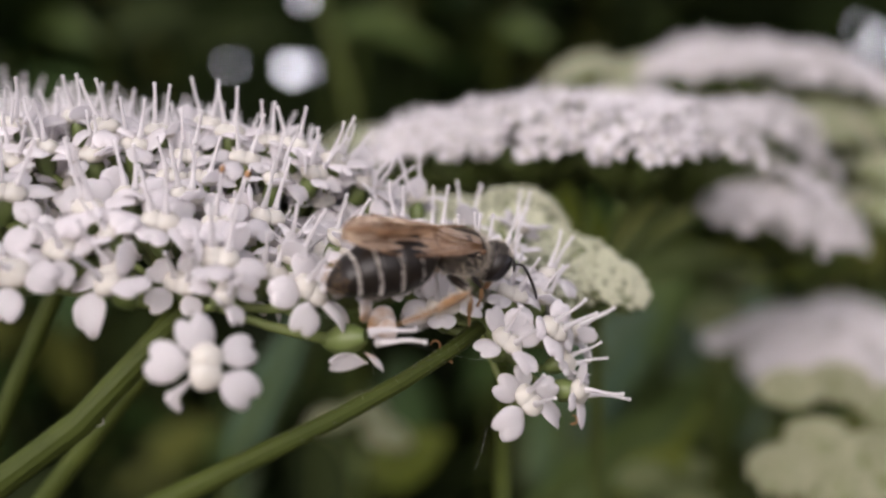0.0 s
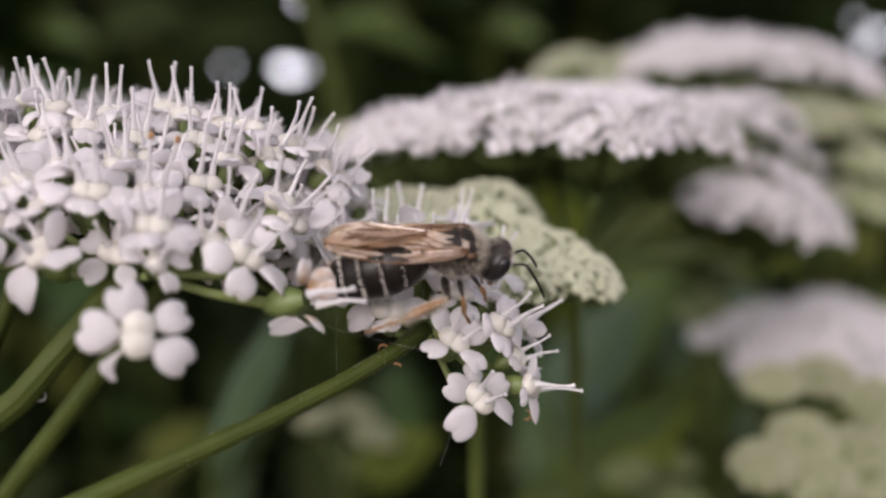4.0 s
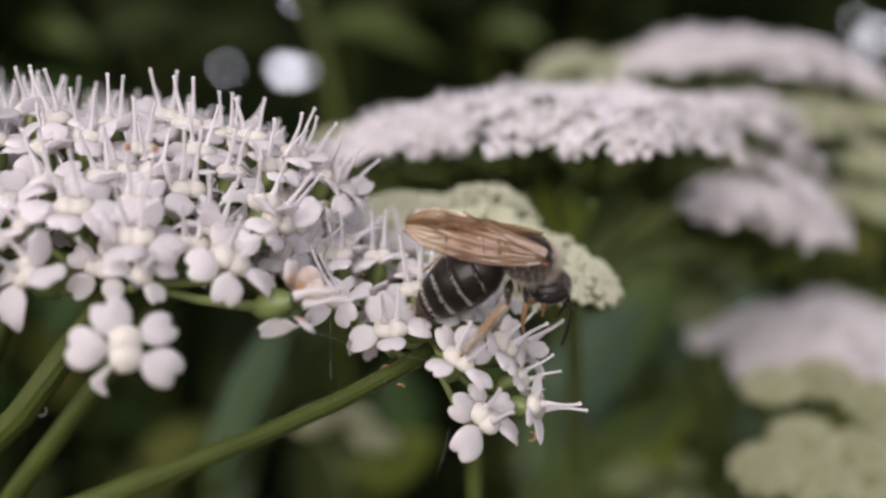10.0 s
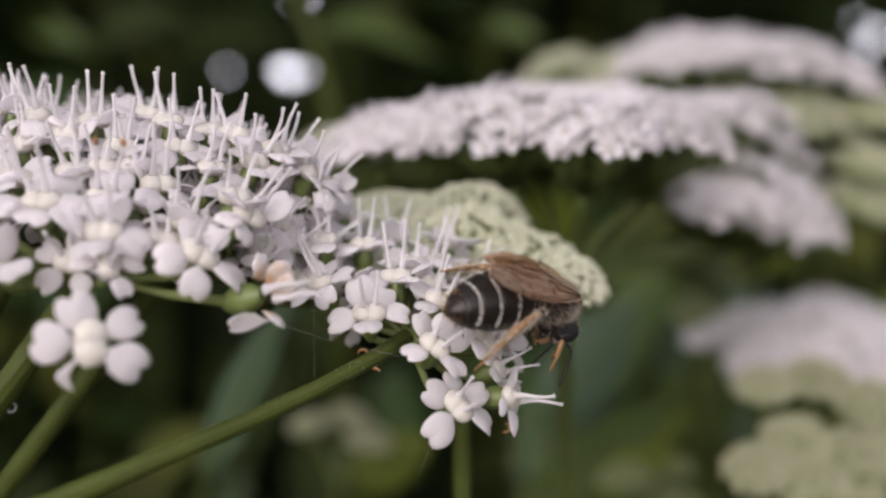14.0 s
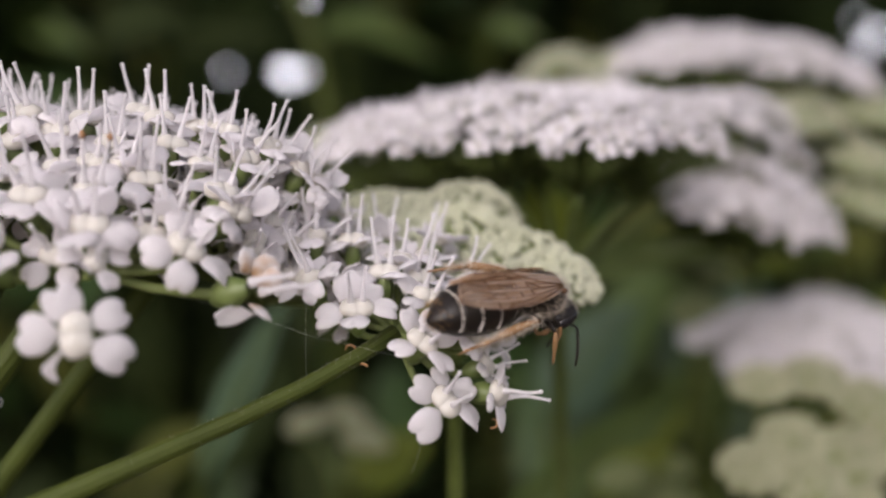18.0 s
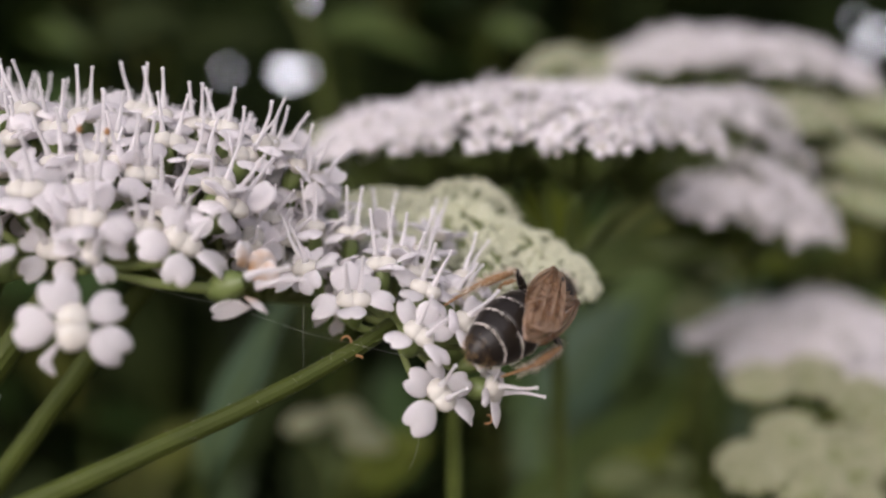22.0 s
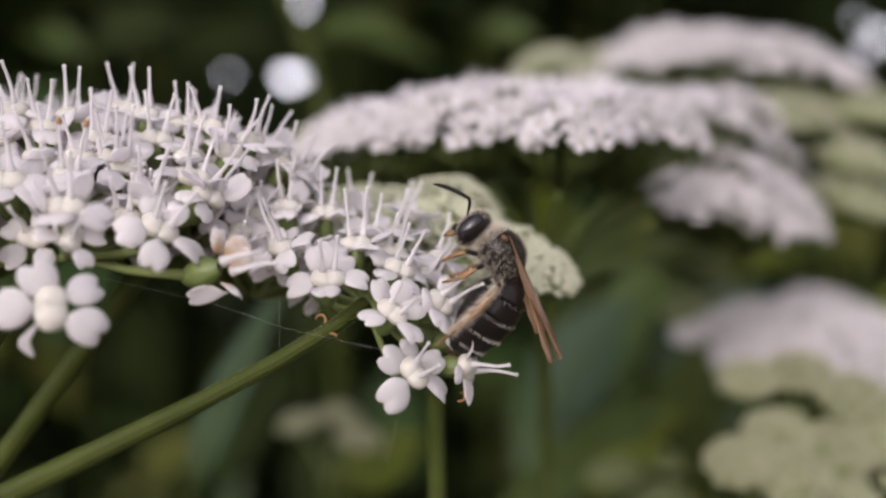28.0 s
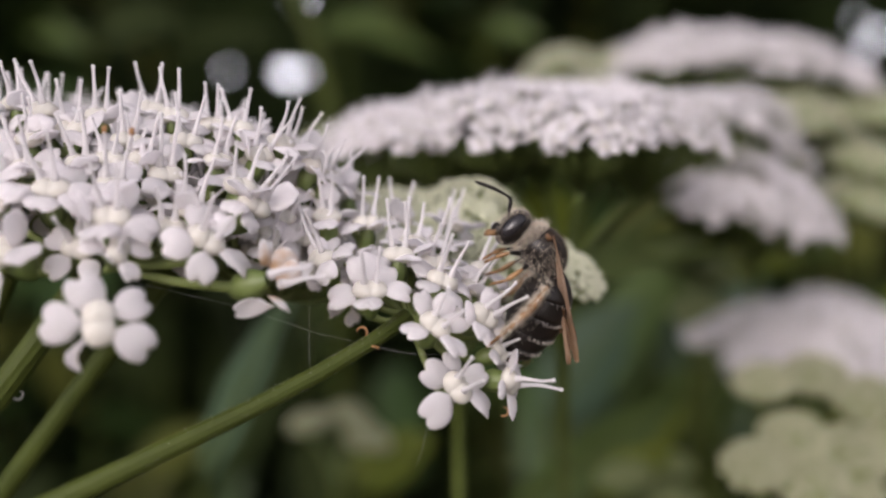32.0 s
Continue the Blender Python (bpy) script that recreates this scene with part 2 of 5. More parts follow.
def tube(points, radii, sides=8, ribs=0.0, cap=True, count=0):
    """A tapered, possibly ribbed stalk through points."""
    s = Shape()
    pts = [Vector(p) for p in points]
    n = len(pts)
    up = Vector((0.13, 0.27, 0.95))
    verts, faces = [], []
    for i, p in enumerate(pts):
        d = (pts[min(i + 1, n - 1)] - pts[max(i - 1, 0)]).normalized()
        a = d.cross(up)
        a = a.normalized() if a.length > 1e-4 else d.orthogonal().normalized()
        b = d.cross(a)
        r = radii[i] if isinstance(radii, (list, tuple)) else radii
        for k in range(sides):
            w = 2 * math.pi * k / sides
            q = r * (1 + (ribs * math.cos(count * w) if count else ribs if k % 2 else -ribs))
            verts.append(p + a * (q * math.cos(w)) + b * (q * math.sin(w)))
    for i in range(n - 1):
        for k in range(sides):
            faces.append((i * sides + k, i * sides + (k + 1) % sides, (i + 1) * sides + (k + 1) % sides, (i + 1) * sides + k))
    if cap:
        faces.append(tuple(range(sides))[::-1])
        faces.append(tuple((n - 1) * sides + k for k in range(sides)))
    return s.add(verts, faces)


def bent(a, b, sag, n=8, side=(0, 0, 1)):
    """Points of a bow from a to b."""
    a, b, v = Vector(a), Vector(b), Vector(side)
    return [a.lerp(b, i / (n - 1)) + v * (sag * math.sin(math.pi * i / (n - 1))) for i in range(n)]


def ball(rx, ry, rz, seg=10, rings=6, wobble=0.0, at=(0, 0, 0), m=None):
    verts, faces = [(0, 0, rz)], []
    for i in range(1, rings):
        th = math.pi * i / rings
        for k in range(seg):
            ph = 2 * math.pi * k / seg
            q = 1 + wobble * math.sin(3 * ph + 1.7 * i)
            verts.append((rx * q * math.sin(th) * math.cos(ph), ry * q * math.sin(th) * math.sin(ph), rz * math.cos(th)))
    verts.append((0, 0, -rz))
    e = len(verts) - 1
    for k in range(seg):
        faces.append((0, 1 + k, 1 + (k + 1) % seg))
        faces.append((e, 1 + (rings - 2) * seg + (k + 1) % seg, 1 + (rings - 2) * seg + k))
        for i in range(rings - 2):
            a = 1 + i * seg
            faces.append((a + k, a + seg + k, a + seg + (k + 1) % seg, a + (k + 1) % seg))
    verts = [Vector(v) + Vector(at) for v in verts]
    return Shape().add(verts, faces, m)


def facing(axis, spin=0.0):
    """A turn that lays z along the axis, then spins about it (degrees)."""
    return Vector(axis).normalized().to_track_quat("Z", "Y").to_matrix().to_4x4() @ Matrix.Rotation(radians(spin), 4, "Z")


# ---- florets ----


def petal_shape(length=1.5, width=1.45, rise=10.0, fall=-35.0, puff=0.3, notch=0.35, skew=0.0, rings=5, seg=22, thick=0.05):
    """A petal from the origin along x: a narrow claw, then a round, swollen blade cleft at its end into two lobes.
    rise and fall: the slope of the blade at its foot and at its end, in degrees."""
    half = width / 2
    cx = length - half
    table, px, pz = [(0.0, 0.0)], 0.0, 0.0
    for i in range(24):
        a = radians(rise + (fall - rise) * i / 23)
        px, pz = px + length / 24 * math.cos(a), pz + length / 24 * math.sin(a)
        table.append((px, pz))
    verts, faces = [], []
    for layer in (1, -1):
        for i in range(rings + 1):
            rho = i / rings
            for k in range(seg if i else 1):
                th = 2 * math.pi * k / seg - math.pi
                w = math.exp(-((math.pi - abs(th)) / 0.22) ** 2)
                r = half * (1 - notch * math.exp(-(th / 0.30) ** 2) + 0.06 * math.cos(2 * th) + skew * math.sin(th)) * (1 - w) + cx * w
                x, y = cx + rho * r * math.cos(th), rho * r * math.sin(th)
                q = max(0.0, min(1.0, x / length))
                d = puff * half * (1 - rho ** 2.4) - 0.22 * notch * math.exp(-(y / 0.16) ** 2) * q * q * rho + 0.03 * math.sin(4 * x + 5 * y + skew * 30)
                d += layer * thick * (1 - rho ** 4 * 0.8)
                f = q * 24
                n = min(23, int(f))
                a = radians(rise + (fall - rise) * q)
                bx, bz = table[n][0] + (table[n + 1][0] - table[n][0]) * (f - n), table[n][1] + (table[n + 1][1] - table[n][1]) * (f - n)
                verts.append((bx - d * math.sin(a), y, bz + d * math.cos(a)))
    per = 1 + rings * seg
    for o, flip in ((0, 1), (per, -1)):
        for k in range(seg):
            n = (k + 1) % seg
            faces.append((o, o + 1 + k, o + 1 + n)[::flip])
            for i in range(rings - 1):
                p = o + 1 + i * seg
                faces.append((p + k, p + seg + k, p + seg + n, p + n)[::flip])
    for k in range(seg):
        p, n = 1 + (rings - 1) * seg + k, 1 + (rings - 1) * seg + (k + 1) % seg
        faces.append((p, p + per, n + per, n))
    return Shape().add(verts, faces)


def disc_shape(seg=16, rings=9):
    """The cushion in the middle of a floret: two round swellings side by side, each drawn up to the foot of its style."""
    s = Shape()
    for side in (-1, 1):
        verts, faces = [], []
        for i in range(rings + 1):
            th = math.pi * i / rings
            for k in range(seg):
                ph = 2 * math.pi * k / seg
                lump = 1 + 0.035 * math.sin(4 * ph + 3 * th + side)
                x, y, z = 0.56 * lump * math.sin(th) * math.cos(ph), 0.55 * lump * math.sin(th) * math.sin(ph), 0.36 * math.cos(th)
                verts.append((x, side * 0.25 + y, 0.12 + z + (0.12 * math.exp(-(math.hypot(x, y) / 0.24) ** 2) if z > 0 else 0)))
        for i in range(rings):
            for k in range(seg):
                n = (k + 1) % seg
                faces.append((i * seg + k, (i + 1) * seg + k, (i + 1) * seg + n, i * seg + n))
        s.add(verts, faces)
    return s


def style_shape(length=1.9, side=1, spread=0.3, wave=0.0):
    """A thin, glassy style with a wide foot and a small knob."""
    pts = [(0.05 * math.sin(i * 0.7 + wave), side * (0.30 + spread * (i / 8) ** 1.2), 0.40 + length * i / 8) for i in range(9)]
    s = tube(pts, [0.20, 0.145, 0.112, 0.096, 0.087, 0.08, 0.076, 0.073, 0.071], 8)
    return s.join(ball(0.105, 0.105, 0.095, 8, 6, 0.05, pts[-1]))


def ovary_shape():
    s = Shape()
    n, seg, verts, faces = 8, 20, [], []
    for i in range(n):
        u = i / (n - 1)
        r = 0.50 * math.sin(math.pi * (0.12 + 0.80 * u)) ** 0.8
        for k in range(seg):
            ph = 2 * math.pi * k / seg
            q = r * (1 + 0.13 * math.cos(10 * ph))
            verts.append((0.75 * q * math.cos(ph), q * math.sin(ph), 0.1 - 1.55 * u))
    for i in range(n - 1):
        for k in range(seg):
            faces.append((i * seg + k, i * seg + (k + 1) % seg, (i + 1) * seg + (k + 1) % seg, (i + 1) * seg + k))
    faces.append(tuple((n - 1) * seg + k for k in range(seg)))
    return s.add(verts, faces)


PETALS = [petal_shape(1.42, 1.30, 12, -35, 0.20, 0.38, 0.04), petal_shape(1.36, 1.36, 28, 26, 0.22, 0.28, -0.06), petal_shape(1.48, 1.30, 5, -58, 0.26, 0.42, 0.05),
          petal_shape(1.40, 1.38, 20, -8, 0.14, 0.48, -0.04), petal_shape(1.50, 1.30, 34, 84, 0.26, 0.16, 0.06), petal_shape(1.40, 1.14, 2, -28, 0.20, 0.36, 0.10), petal_shape(1.65, 0.80, 10, -75, 0.30, 0.40, 0.14)]
PETAL_MESH = [p.mesh("petal", PETAL) for p in PETALS]
PETAL_OLD_MESH = [p.mesh("petal_old", PETAL_OLD) for p in PETALS]
DISC_MESH = disc_shape().mesh("disc", DISC)
OVARY_MESH = ovary_shape().mesh("ovary", OVARY)
STYLE_LENGTHS = (1.2, 1.7, 2.0, 2.4)
STYLE_MESH = {(l, s): style_shape(l, s, 0.02 + 0.11 * l, l * 3 + s).mesh("style", STYLE) for l in STYLE_LENGTHS for s in (-1, 1)}


def petal_turn(angle, rnd, size=1.0):
    return (Matrix.Rotation(radians(angle), 4, "Z") @ Matrix.Translation((0.50, 0, 0.0)) @ Matrix.Rotation(radians(rnd.uniform(-16, 14)), 4, "Y")
            @ Matrix.Rotation(radians(rnd.uniform(-22, 22)), 4, "X") @ Matrix.Diagonal((size, size, size, 1)))


def fronted(axis, ways):
    """Angles about the floret's axis of petals that, looked at along y, point in the given ways (right, up, size)."""
    a = Vector(axis).normalized()
    turn = facing(a).to_3x3().inverted()
    out = []
    for x, z, size in ways:
        p = turn @ Vector((x, -(x * a.x + z * a.z) / a.y, z))
        out.append((math.degrees(math.atan2(p.y, p.x)), size))
    return out


def floret(parent, at, axis, spin, size, seed, styles=2.0, old=False, ways=(), kinds=(), disc=True):
    """One floret in parts: ovary with disc, petals and two styles on it."""
    rnd = random.Random(seed)
    m = Matrix.Translation(at) @ facing(axis) @ Matrix.Diagonal((size, size, size, 1))
    body = part("floret", OVARY_MESH, None, parent, m=m)
    if disc:
        part("disc", DISC_MESH, None, body, m=Matrix.Rotation(radians(spin), 4, "Z"))
    petals = fronted(axis, ways) if ways else [(72 * k + spin + rnd.uniform(-9, 9), rnd.uniform(0.84, 1.08)) for k in range(5)]
    for k, (a, big) in enumerate(petals):
        which = kinds[k] if kinds else rnd.choice((0, 0, 1, 2, 3, 3, 4, 5))
        part("petal", (PETAL_OLD_MESH if old else PETAL_MESH)[which], None, body, m=petal_turn(a, rnd, big))
    if styles:
        for s in (-1, 1):
            part("style", STYLE_MESH[(styles, s)], None, body, m=Matrix.Rotation(radians(spin), 4, "Z") @ Matrix.Rotation(radians(rnd.uniform(-8, 8)), 4, "X") @ Matrix.Rotation(radians(rnd.uniform(-9, 9)), 4, "Y"))
    return body


def whole_floret(seed, styles=2.0, low=False):
    """The same floret as one joined shape: slot 0 petals, 1 disc, 2 styles, 3 ovary."""
    rnd = random.Random(seed)
    s = Shape()
    for k in range(5):
        p = petal_shape(1.5, 1.4, rnd.uniform(0, 30), rnd.uniform(-50, 40), 0.3, 0.3, 0, 1, 9) if low else PETALS[rnd.choice((0, 0, 1, 2, 3, 3, 4, 5))]
        s.join(p, petal_turn(72 * k + rnd.uniform(-10, 10), rnd, rnd.uniform(0.84, 1.08)), 0)
    s.join(ball(0.55, 0.85, 0.42, 6, 4, 0, (0, 0, 0.1)) if low else disc_shape(12, 7), None, 1)
    for sd in (-1, 1):
        if low:
            s.join(tube([(0, sd * 0.3, 0.3), (0, sd * 0.6, styles)], 0.1, 4), None, 2)
        else:
            s.join(style_shape(styles, sd, 0.05 + rnd.random() * 0.3, rnd.uniform(0, 6)), Matrix.Rotation(radians(rnd.uniform(-10, 10)), 4, "X"), 2)
    s.join(ball(0.42, 0.42, 0.75, 6, 4, 0, (0, 0, -0.6)), None, 3)
    return s


FLORET_MATS = [PETAL, DISC, STYLE, OVARY]
WHOLE = [whole_floret(500 + i, 1.6 + 0.1 * i) for i in range(8)]
WHOLE_MESH = [w.mesh("floret", FLORET_MATS) for w in WHOLE]
LOW = [whole_floret(700 + i, 2.0, True) for i in range(6)]


def dome(n, spread, seed):
    """n directions spread evenly over a cap round z (golden angle), a little uneven."""
    rnd = random.Random(seed)
    out = []
    for i in range(n):
        c = 1 - (1 - math.cos(radians(spread))) * (i + 0.5) / n
        a = 2.39996 * i + rnd.uniform(-0.25, 0.25)
        r = math.sqrt(max(0, 1 - c * c))
        out.append((Vector((r * math.cos(a), r * math.sin(a), c)) + Vector((rnd.uniform(-1, 1), rnd.uniform(-1, 1), 0)) * 0.06).normalized())
    return out


def pedicel(parent, hub, at, axis, r=0.2):
    """The thin stalk from an umbellet's middle to the foot of a floret."""
    foot = Vector(at) - Vector(axis).normalized() * 1.3
    h = Vector(hub)
    mid = h.lerp(foot, 0.55) - Vector((0, 0, 0.25))
    pts = [h, h.lerp(mid, 0.5), mid, mid.lerp(foot, 0.5) - Vector(axis).normalized() * 0.1, foot]
    return part("pedicel", tube(pts, [r * 1.1, r, r, r * 1.05, r * 1.3], 8, 0.05), PEDICEL, parent)


def umbellet(parent, hub, axis, n, radius, size, seed, spread=62, skip=None):
    """A small umbel: florets as single parts on thin stalks over a cap."""
    turn = facing(axis)
    rnd = random.Random(seed)
    for d in dome(n, spread, seed):
        way = turn.to_3x3() @ d
        at = Vector(hub) + way * radius * rnd.uniform(0.92, 1.06)
        if skip and skip(at):
            continue
        lean = (way + Vector((0, 0, 0.5))).normalized()
        m = Matrix.Translation(at) @ facing(lean, rnd.uniform(0, 360)) @ Matrix.Diagonal((*[size * rnd.uniform(0.88, 1.08)] * 3, 1))
        part("floret", WHOLE_MESH[rnd.randrange(8)], None, parent, m=m)
        pedicel(parent, hub, at, lean, 0.16)

# ---- the near umbel and the umbellet on which the bee feeds ----
PIVOT_A = (-13.0, 48.0, 0.0)
PIVOT_B = (-1.0, 50.0, -4.0)
PIVOT_C = (-13.0, 53.0, 3.0)


def less(p, q):
    return Vector(p) - Vector(q)


def near_umbel():
    thing = empty_thing("flower_umbel", PIVOT_A, "white compound flower umbel with long styles on ribbed green rays", "flower")
    hub = less((-16.86, 48.22, -0.72), PIVOT_A)
    # place, axis, spin, size, styles, ways and kinds of the petals looked at from the front
    front = [
        ((-14.78, 42.9, -3.33), (0.02, -0.95, 0.22), 6, 1.14, 0, ((-0.50, 0.86, 1.0), (-0.98, 0.02, 1.15), (-0.72, -0.70, 1.05), (0.85, -0.42, 1.05), (0.85, 0.55, 0.95)), (3, 2, 6, 2, 0)),
        ((-15.7, 47.37, 2.5), (0.12, -0.4, 0.88), 88, 1.0, 2.0, ((-1.0, -0.2, 1.1), (0.9, -0.4, 1.0), (0.0, -1.0, 1.0), (0.6, 0.9, 1.0), (-0.6, 0.9, 1.0)), (0, 1, 3, 1, 1)),
        ((-11.3, 46.32, 0.1), (0.58, -0.5, 0.58), 54, 1.04, 2.0, ((-1.0, -0.05, 1.05), (0.8, -0.6, 1.2), (0.15, -1.0, 1.0), (-0.4, 0.9, 0.9), (0.6, 0.9, 0.9)), (0, 0, 2, 1, 1)),
        ((-15.27, 45.75, 1.08), (0.08, -0.62, 0.75), 88, 1.04, 2.0, ((0.0, -1.0, 1.2), (-1.0, -0.1, 1.05), (1.0, -0.25, 1.05), (-0.5, 1.0, 1.0), (0.5, 1.0, 1.0)), (3, 4, 0, 1, 1)),
        ((-19.67, 45.62, -0.32), (-0.45, -0.62, 0.6), 20, 1.12, 2.0, ((-0.9, -0.1, 1.0), (-0.7, -1.0, 1.25), (0.95, 0.25, 1.0), (1.0, -0.2, 1.1), (-0.2, 1.0, 0.9)), (0, 2, 4, 0, 3)),
        ((-23.85, 45.32, -0.51), (-0.3, -0.85, 0.3), 90, 1.12, 1.2, ((0.05, 1.0, 1.0), (1.0, 0.0, 1.0), (0.15, -1.0, 1.0), (-1.0, -0.3, 1.0), (-0.9, 0.5, 1.0)), (0, 2, 0, 2, 0)),
        ((-13.31, 47.74, 0.73), (0.2, -0.55, 0.75), 70, 1.0, 1.7, (), ()),
        ((-12.33, 47.96, 1.54), (0.32, -0.4, 0.85), 84, 1.0, 2.0, (), ()),
        ((-18.2, 46.77, 2.35), (-0.02, -0.5, 0.85), 92, 1.06, 2.0, ((0.0, -1.0, 1.0), (-1.0, -0.3, 1.2), (1.0, -0.3, 1.1), (-0.5, 0.9, 1.0), (0.5, 0.9, 1.0)), (3, 1, 0, 1, 1)),
        ((-21.52, 47.37, 2.6), (-0.3, -0.42, 0.85), 74, 1.06, 2.4, ((-0.4, -1.0, 1.1), (0.7, -0.8, 1.1), (-1.0, 0.2, 1.0), (1.0, 0.3, 1.1), (0.0, 1.0, 1.0)), (2, 0, 1, 0, 1)),
        ((-9.7, 48.88, 1.75), (0.62, -0.32, 0.72), 54, 0.98, 2.4, ((1.0, -0.3, 1.25), (0.25, -1.0, 0.9), (-1.0, -0.1, 1.0), (0.9, 0.6, 0.9), (-0.6, 0.9, 0.9)), (4, 5, 0, 1, 1)),
        ((-25.2, 47.3, 2.9), (0.15, -0.45, 0.85), 84, 1.05, 2.0, (), ()),
        ((-16.9, 46.6, -0.2), (-0.1, -0.75, 0.5), 80, 0.95, 1.7, (), ()),
        ((-22.2, 46.2, 0.7), (-0.3, -0.7, 0.55), 80, 1.0, 1.7, (), ()),
    ]
    behind = [((x, y, z), (lean, -0.35, 0.9), spin, size, styles, (), ()) for x, y, z, lean, spin, size, styles in [
        (-17.66, 49.06, 3.7, 0.0, 84, 1.0, 2.0), (-13.9, 49.48, 3.2, 0.15, 96, 1.0, 2.4), (-10.31, 48.9, 2.6, 0.35, 80, 0.98, 1.7), (-20.0, 48.4, 3.4, -0.1, 84, 1.0, 2.0)]]
    spots = []
    for i, (at, axis, spin, size, styles, ways, kinds) in enumerate(front + behind):
        p = less(at, PIVOT_A)
        spots.append(p)
        body = floret(thing, p, axis, spin, size * 1.10, 40 + i, styles, ways=ways, kinds=kinds)
        if i == 1:
            # dried tips on one pair of styles
            for st in [c for c in body.children if c.name.startswith("style")]:
                top = max((v.co for v in st.data.vertices), key=lambda v: v.z) / MM
                part("style_tip", ball(0.12, 0.12, 0.20, 8, 6, 0.06), BROWN_TIP, body, "dried brown tip", m=scaled_up(st.matrix_basis) @ Matrix.Translation(top))
        pedicel(thing, hub, p, axis, 0.22)
    # a withered floret with browned petals, one hanging down
    p, axis = less((-8.75, 46.66, -1.62), PIVOT_A), (0.90, -0.36, 0.24)
    spots.append(p)
    w = floret(thing, p, axis, 60, 1.34, 93, 1.7, old=True, ways=((-0.15, 1.0, 0.7), (0.35, 1.0, 0.75), (0.7, 0.3, 0.7), (0.25, -1.0, 0.7)), kinds=(1, 4, 4, 1), disc=False)
    w["label"] = "withered floret with browned petals"
    part("petal", PETALS[5].mesh("petal", PETAL), None, thing, "petal hanging loose", m=Matrix.Translation(less((-8.35, 47.03, -2.75), PIVOT_A)) @ pose(0, 0, 0, 62, 4, 188) @ Matrix.Diagonal((1.4, 0.9, 1.0, 1)))
    pedicel(thing, hub, p, axis, 0.24)
    filled = []

    def taken(p):
        """True where a floret would crowd or hide one that stands in front."""
        if p.z < -0.6 or p.z > 3.6 or any((p - q).length < 1.3 or (abs(p.x - q.x) < 1.35 and abs(p.z - q.z) < 1.35 and p.y < q.y + 0.2) for q in spots):
            return True
        filled.append(p)
        return any((p - q).length < 1.3 for q in filled[:-1])

    umbellet(thing, hub, (0.0, 0.1, 1), 100, 4.9, 0.98, 11, 95, taken)
    umbellet(thing, hub, (0.0, 0.0, 1), 70, 4.0, 0.9, 12, 85, taken)
    line = [less(q, PIVOT_A) for q in ((-35.0, 50.6, -19.0), (-29.2, 48.7, -14.2), (-24.02, 47.3, -9.9), (-20.6, 46.75, -6.7), (-18.4, 46.75, -3.7), (-17.2, 47.4, -1.7))]
    part("ray", tube(line + [hub], [0.66, 0.64, 0.62, 0.60, 0.57, 0.54, 0.56], 44, 0.055, True, 11), STEM, thing)
    return thing


